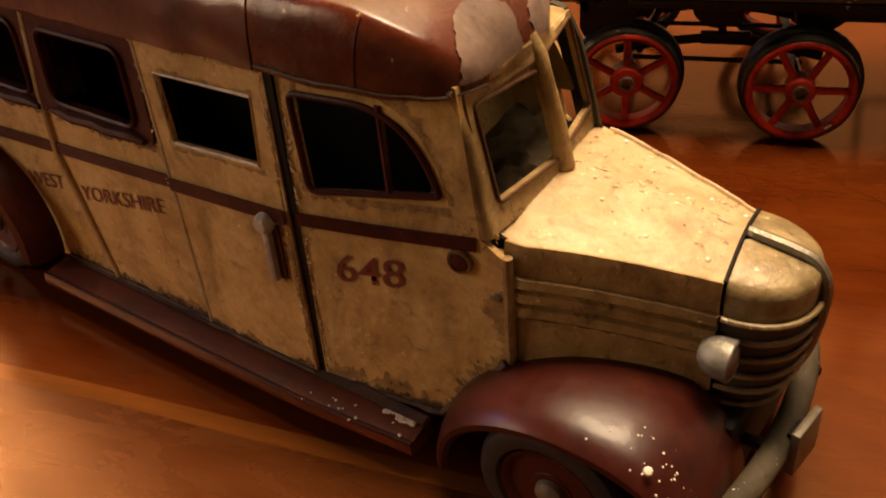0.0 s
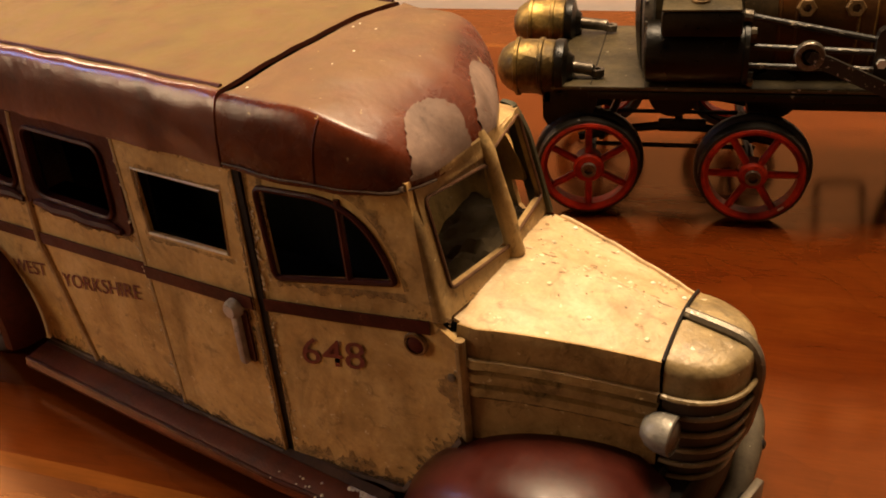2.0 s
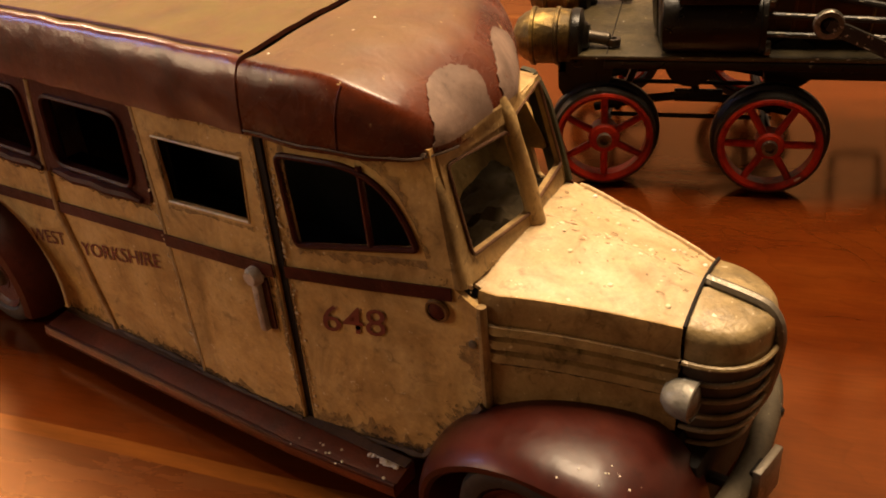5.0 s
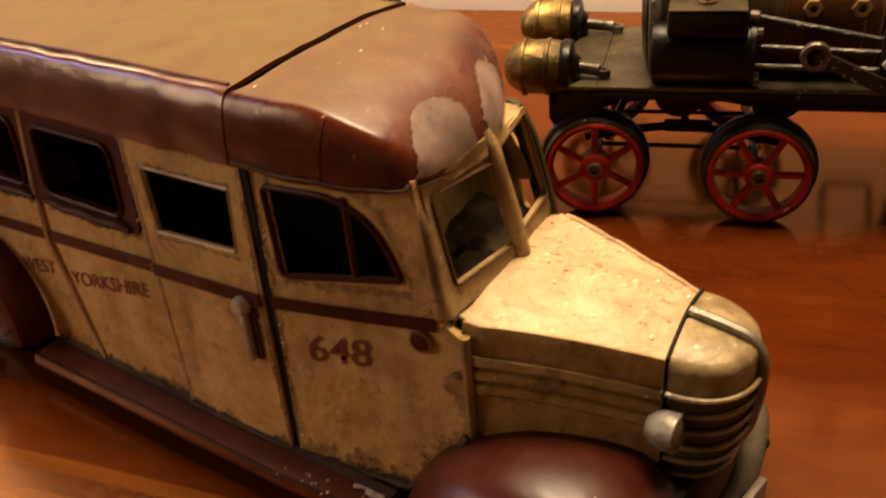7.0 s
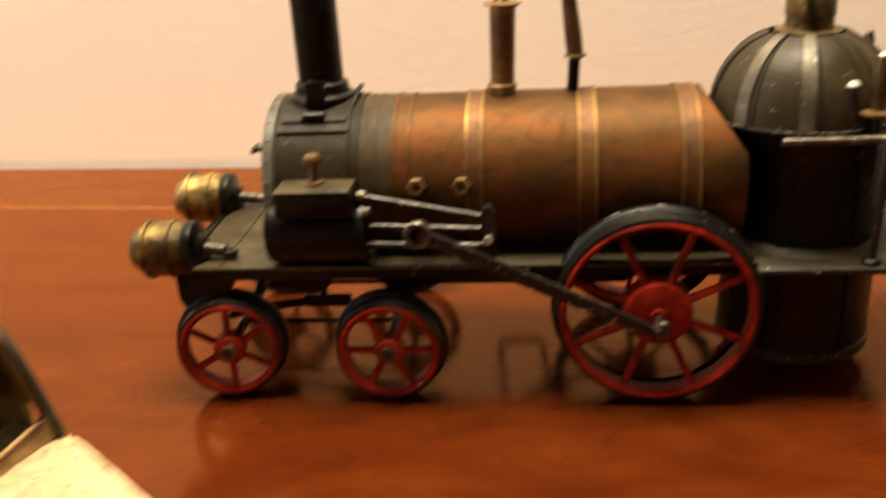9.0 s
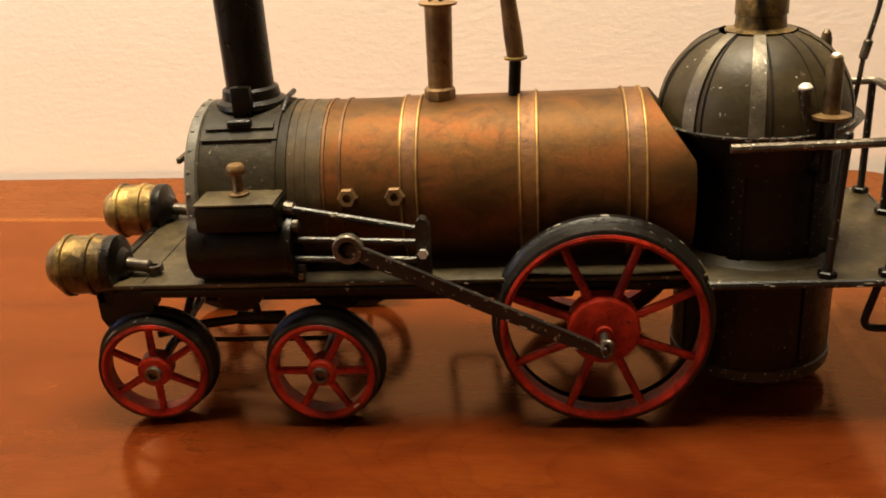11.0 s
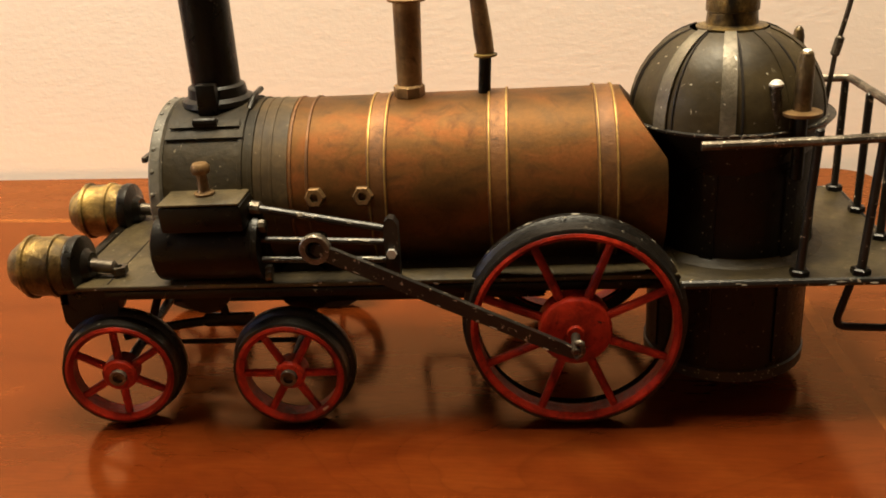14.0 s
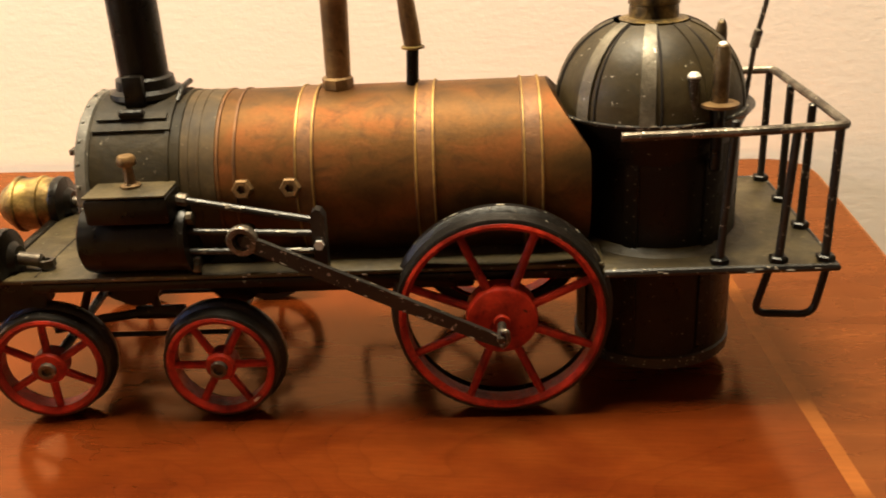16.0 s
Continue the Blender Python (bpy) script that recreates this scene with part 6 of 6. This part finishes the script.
def on_hood(q, k0=-0.95, k1=0.95, spread=None):
    s = q.uniform(-0.080, -0.026)
    k = q.uniform(k0, k1) if spread is None else max(-0.9, min(0.9, q.gauss(0, spread)))
    half = (0.0425 - 0.0215 * hk(s)) * (FARSIDE if k > 0 else 1)
    edge, mid = 0.0915 - 0.0078 * hk(s) ** 1.5, 0.0965 - 0.0085 * hk(s) ** 1.3
    return Vector((s - (0.12 + 0.07 * (1 - hk(s))) * half * k, BUSC + k * half, edge + (mid - edge) * (1 - abs(k) ** 1.7) + 0.0003)), Vector((0.12, 0.2 * k, 1)), Vector((1, q.uniform(-0.6, 0.6), 0))


def on_screen_edge(q):
    u = q.uniform(-0.042, 0.025)
    z = 0.0935 + abs(q.gauss(0, 0.0012)) if q.random() < 0.6 else 0.1335 - abs(q.gauss(0, 0.0012))
    return screen(u, z, 0.0004), Vector((1, 0, 0.2)), Vector((0, 1, q.uniform(-1, 1)))


BROWN = worn("brown dirt stain", (0.28, 0.165, 0.062), (0.17, 0.095, 0.036), (0.37, 0.235, 0.10), (0.55, 0.75), dirt=0.6)
smear_field("dirt_smear", BROWN, bus, "brown dirt ingrained in the paint", 31, [
    (30, near_line([(-0.0960, 0.0880), (-0.0790, 0.0930)], 0.0030), 0.0016),
    (20, near_line([(-0.1490, 0.0170), (-0.1020, 0.0200), (-0.0890, 0.0340), (-0.0770, 0.0520)], 0.0050), 0.0012),
    (30, on_hood, 0.0017),
    (34, lambda q: on_hood(q, spread=0.05), 0.0016),
    (40, on_screen_edge, 0.0014)])
STAIN = worn("dark brown ingrained dirt", (0.085, 0.046, 0.019), (0.040, 0.021, 0.009), (0.15, 0.085, 0.036), (0.5, 0.7), dirt=0.7, stain=0.6, relief=0.9)


def dirt_band(pts, width, material, seed, proud=0.0):
    """A ragged band of dirt along a line on the near side, spreading to the line's left."""
    line = []
    for (u0, z0), (u1, z1) in zip(pts, pts[1:]):
        n = max(2, int(math.hypot(u1 - u0, z1 - z0) / 0.0006))
        t = Vector((u1 - u0, z1 - z0)).normalized()
        line += [(u0 + (u1 - u0) * k / n, z0 + (z1 - z0) * k / n, -t.y, t.x) for k in range(n + 1)]
    rows = []
    for k, (u, z, a, b) in enumerate(line):
        w = 0.45 + 0.75 * noise.noise(Vector((k * 0.045, seed, 0.5))) + 0.40 * noise.noise(Vector((k * 0.21, seed, 7.5))) + 0.22 * noise.noise(Vector((k * 0.8, seed, 3.5)))
        w = width * min(1.2, max(0.04, w))
        rows.append([on_side(u + a * w * f, z + b * w * f, proud + h) for f, h in ((0.0, -0.0004), (0.0, 0.00012), (0.6, 0.00012), (1.0, 0.00004), (1.0, -0.0004))])
    bm = bmesh.new()
    grid_skin(bm, rows, close_v=True)
    part("dirt_band", bm, material, bus, "brown dirt caught along an edge")


def thin_out(m, scale, lo, hi, most):
    nt = m.node_tree
    b = nt.nodes["Principled BSDF"]
    nt.links.new(ramp(nt, noise_tex(nt, coords(nt), scale, 6, 0.7, 0.6), [(lo, grey(0)), (hi, grey(most))]), b.inputs["Alpha"])


thin_out(BROWN, 260, 0.32, 0.66, 0.72)
thin_out(STAIN, 330, 0.38, 0.62, 0.9)
LOW_CAB = [(-0.1490, 0.0158), (-0.1020, 0.0165), (-0.0895, 0.0300), (-0.0762, 0.0480), (-0.0762, 0.0855)]
QUARTER = [(-0.1425, 0.0950), (-0.1425, 0.1330), (-0.1170, 0.1328), (-0.1080, 0.1290), (-0.1010, 0.1220), (-0.0960, 0.1130), (-0.0930, 0.1020)]
for width, stuff in ((0.0085, BROWN), (0.0048, STAIN)):
    k = 1 if stuff is BROWN else 20
    lift = 0.0 if stuff is BROWN else 0.00012
    dirt_band([(-0.3010, 0.0165), (-0.2098, 0.0165)], width, stuff, k, lift)
    dirt_band([(-0.2085, 0.0165), (-0.1538, 0.0165)], width * 0.8, stuff, k + 1, 0.0014 + lift)
    dirt_band(LOW_CAB if stuff is BROWN else LOW_CAB[:4], width * 1.2, stuff, k + 2, lift)
    if stuff is STAIN:
        continue
    dirt_band([(-0.0905, 0.1362), (-0.1490, 0.1358)], width * 0.7, stuff, k + 3, lift)
    dirt_band([(-0.2150, 0.1360), (-0.4200, 0.1360)], width * 0.35, stuff, k + 4, lift)
    dirt_band([(-0.1545, 0.1345), (-0.2130, 0.1365)], width * 0.45, stuff, k + 5, 0.0014 + lift)
    dirt_band(QUARTER, width * 0.5, stuff, k + 6, lift)
    dirt_band([(-0.0930, 0.1010), (-0.1425, 0.0945)], width * 0.45, stuff, k + 7, lift)
    dirt_band([(-0.2040, 0.0975), (-0.2025, 0.1240), (-0.1590, 0.1255)], width * 0.28, stuff, k + 8, 0.0014 + lift)
    dirt_band([(-0.1600, 0.0990), (-0.2040, 0.0972)], width * 0.30, stuff, k + 9, 0.0014 + lift)
    dirt_band([(-0.1535, 0.0200), (-0.1535, 0.1330)], width * 0.28, stuff, k + 10, 0.0014 + lift)
    dirt_band([(-0.1492, 0.1330), (-0.1492, 0.0200)], width * 0.22, stuff, k + 11, lift)
    dirt_band([(-0.2110, 0.0200), (-0.2112, 0.0900), (-0.2150, 0.1300)], width * 0.25, stuff, k + 12, lift)
    for c in (-0.2465, -0.3085):
        dirt_band([(c - 0.0295, 0.0925), (c - 0.0295, 0.1345), (c + 0.0295, 0.1345), (c + 0.0295, 0.0925)], width * 0.32, stuff, k + 13 + c, lift)
        dirt_band([(c + 0.0295, 0.0925), (c - 0.0295, 0.0925)], width * 0.5, stuff, k + 14 + c, lift)
part("corner_fill", box((-0.0865, BUSC - 0.0462, 0.0760), (-0.0772, BUSC - 0.0400, 0.0880), 0.0030), GRIMY, bus, "rounded scuttle corner")
dirt_band([(-0.1572, 0.0800), (-0.1572, 0.0565)], 0.0016, STAIN, 51, 0.0014)
smear_field("rubbed_spot", RUBBED, bus, "pale rubbed spots on the paint", 32, [
    (60, near_line([(-0.2110, 0.0200), (-0.2130, 0.1340)], 0.0006, 0.0014), 0.0010),
    (40, near_line([(-0.2130, 0.1340), (-0.1550, 0.1335)], 0.0009, 0.0014), 0.0012),
    (50, near_line([(-0.1480, 0.0200), (-0.1480, 0.1300)], 0.0007), 0.0009),
    (40, near_line([(-0.1540, 0.0200), (-0.1540, 0.1300)], 0.0007, 0.0014), 0.0009),
    (30, lambda q: on_hood(q, spread=0.05), 0.0012),
    (12, on_hood, 0.0005)])

# painted words and number
LET = worn("maroon lettering paint", (0.15, 0.028, 0.014), (0.10, 0.018, 0.010), (0.20, 0.04, 0.02), (0.5, 0.7), dirt=0.2)
yb = BUSC - SIDE - 0.0003
up = Vector((0.10, 0, 1))
lettering("lettering", "WEST", LET, bus, (-0.3130, yb, 0.0505), (1, 0, 0.16), up, 0.0070, 0.0262, 0.004)
lettering("lettering", "YORKSHIRE", LET, bus, (-0.2755, yb, 0.0535), (1, 0, 0.175), up, 0.0070, 0.0550, 0.004)
lettering("fleet_number", "648", LET, bus, (-0.1375, BUSC - SIDE + 0.115 * 0.0125 - 0.0004, 0.0625), (1, 0.115, 0.17), up, 0.0115, 0.0265, 0.002)

# flecks of dried paint
rng = random.Random(7)
bm = bmesh.new()
spots = []
for _ in range(55):
    a = radians(rng.triangular(12, 95, 35))
    k = rng.uniform(0.052, 0.0670)
    rz = (0.0467 - 0.0036 * max(0, (k - 0.054) / 0.0125) ** 2) * 0.96
    spots.append((Vector((-0.0460 + 0.0428 * math.cos(a) ** 0.8 if a < 1.57 else -0.046, BUSC - k, 0.0100 + rz * math.sin(a) ** 0.8)), Vector((math.cos(a), -(k - 0.05) * 40, math.sin(a))), rng.uniform(0.0002, 0.00045)))
spots.append((Vector((-0.0210, BUSC - 0.0650, 0.0500)), Vector((0.3, -0.5, 0.8)), 0.0014))
for _ in range(16):
    s = rng.uniform(-0.078, -0.026)
    k = rng.uniform(-0.9, 0.9)
    half = (0.0425 - 0.0215 * hk(s)) * (FARSIDE if k > 0 else 1)
    edge, mid = 0.0915 - 0.0078 * hk(s) ** 1.5, 0.0965 - 0.0085 * hk(s) ** 1.3
    spots.append((Vector((s, BUSC + k * half, edge + (mid - edge) * (1 - abs(k) ** 1.7))), Vector((0, 0, 1)), rng.choice((0.0003, 0.0004, 0.0005, 0.0009))))
for _ in range(7):
    spots.append((roof_at(rng.uniform(-0.15, -0.12), rng.uniform(0.8, 1.8), 0), Vector((0, -0.3, 1)), rng.uniform(0.0003, 0.0006)))
for _ in range(14):
    spots.append((Vector((rng.uniform(-0.15, -0.105), BUSC - rng.uniform(0.060, 0.071), 0.0155)), Vector((0, 0, 1)), rng.uniform(0.0003, 0.0007)))
for c, d, r in spots:
    add_lathe(bm, c - d.normalized() * 0.0002, d, [(0, r), (r * 0.45, r * 0.75), (r * 0.65, 0)], 8, False)
tagged(part("paint_fleck", bm, FLECK, bus, "scattered flecks of dried white paint"), kind="stuff")
for i in range(34):
    s = rng.triangular(-0.1215, -0.1060, -0.1110)
    r = rng.uniform(0.0005, 0.0015)
    bm = lathe((s, BUSC - 0.0580 - rng.uniform(-0.0012, 0.0015) + (s + 0.113) * 0.05, 0.0160), (rng.uniform(-0.3, 0.3), 0, 1), [(0, r), (r * 0.3, r * 0.85), (r * 0.45, r * 0.4), (r * 0.48, 0)], 9, False)
    for v in bm.verts:
        v.co += Vector((0.3, 0.3, 0.15)) * r * noise.noise(v.co * 900)
    part("filler_lump", bm, FLECK, bus)
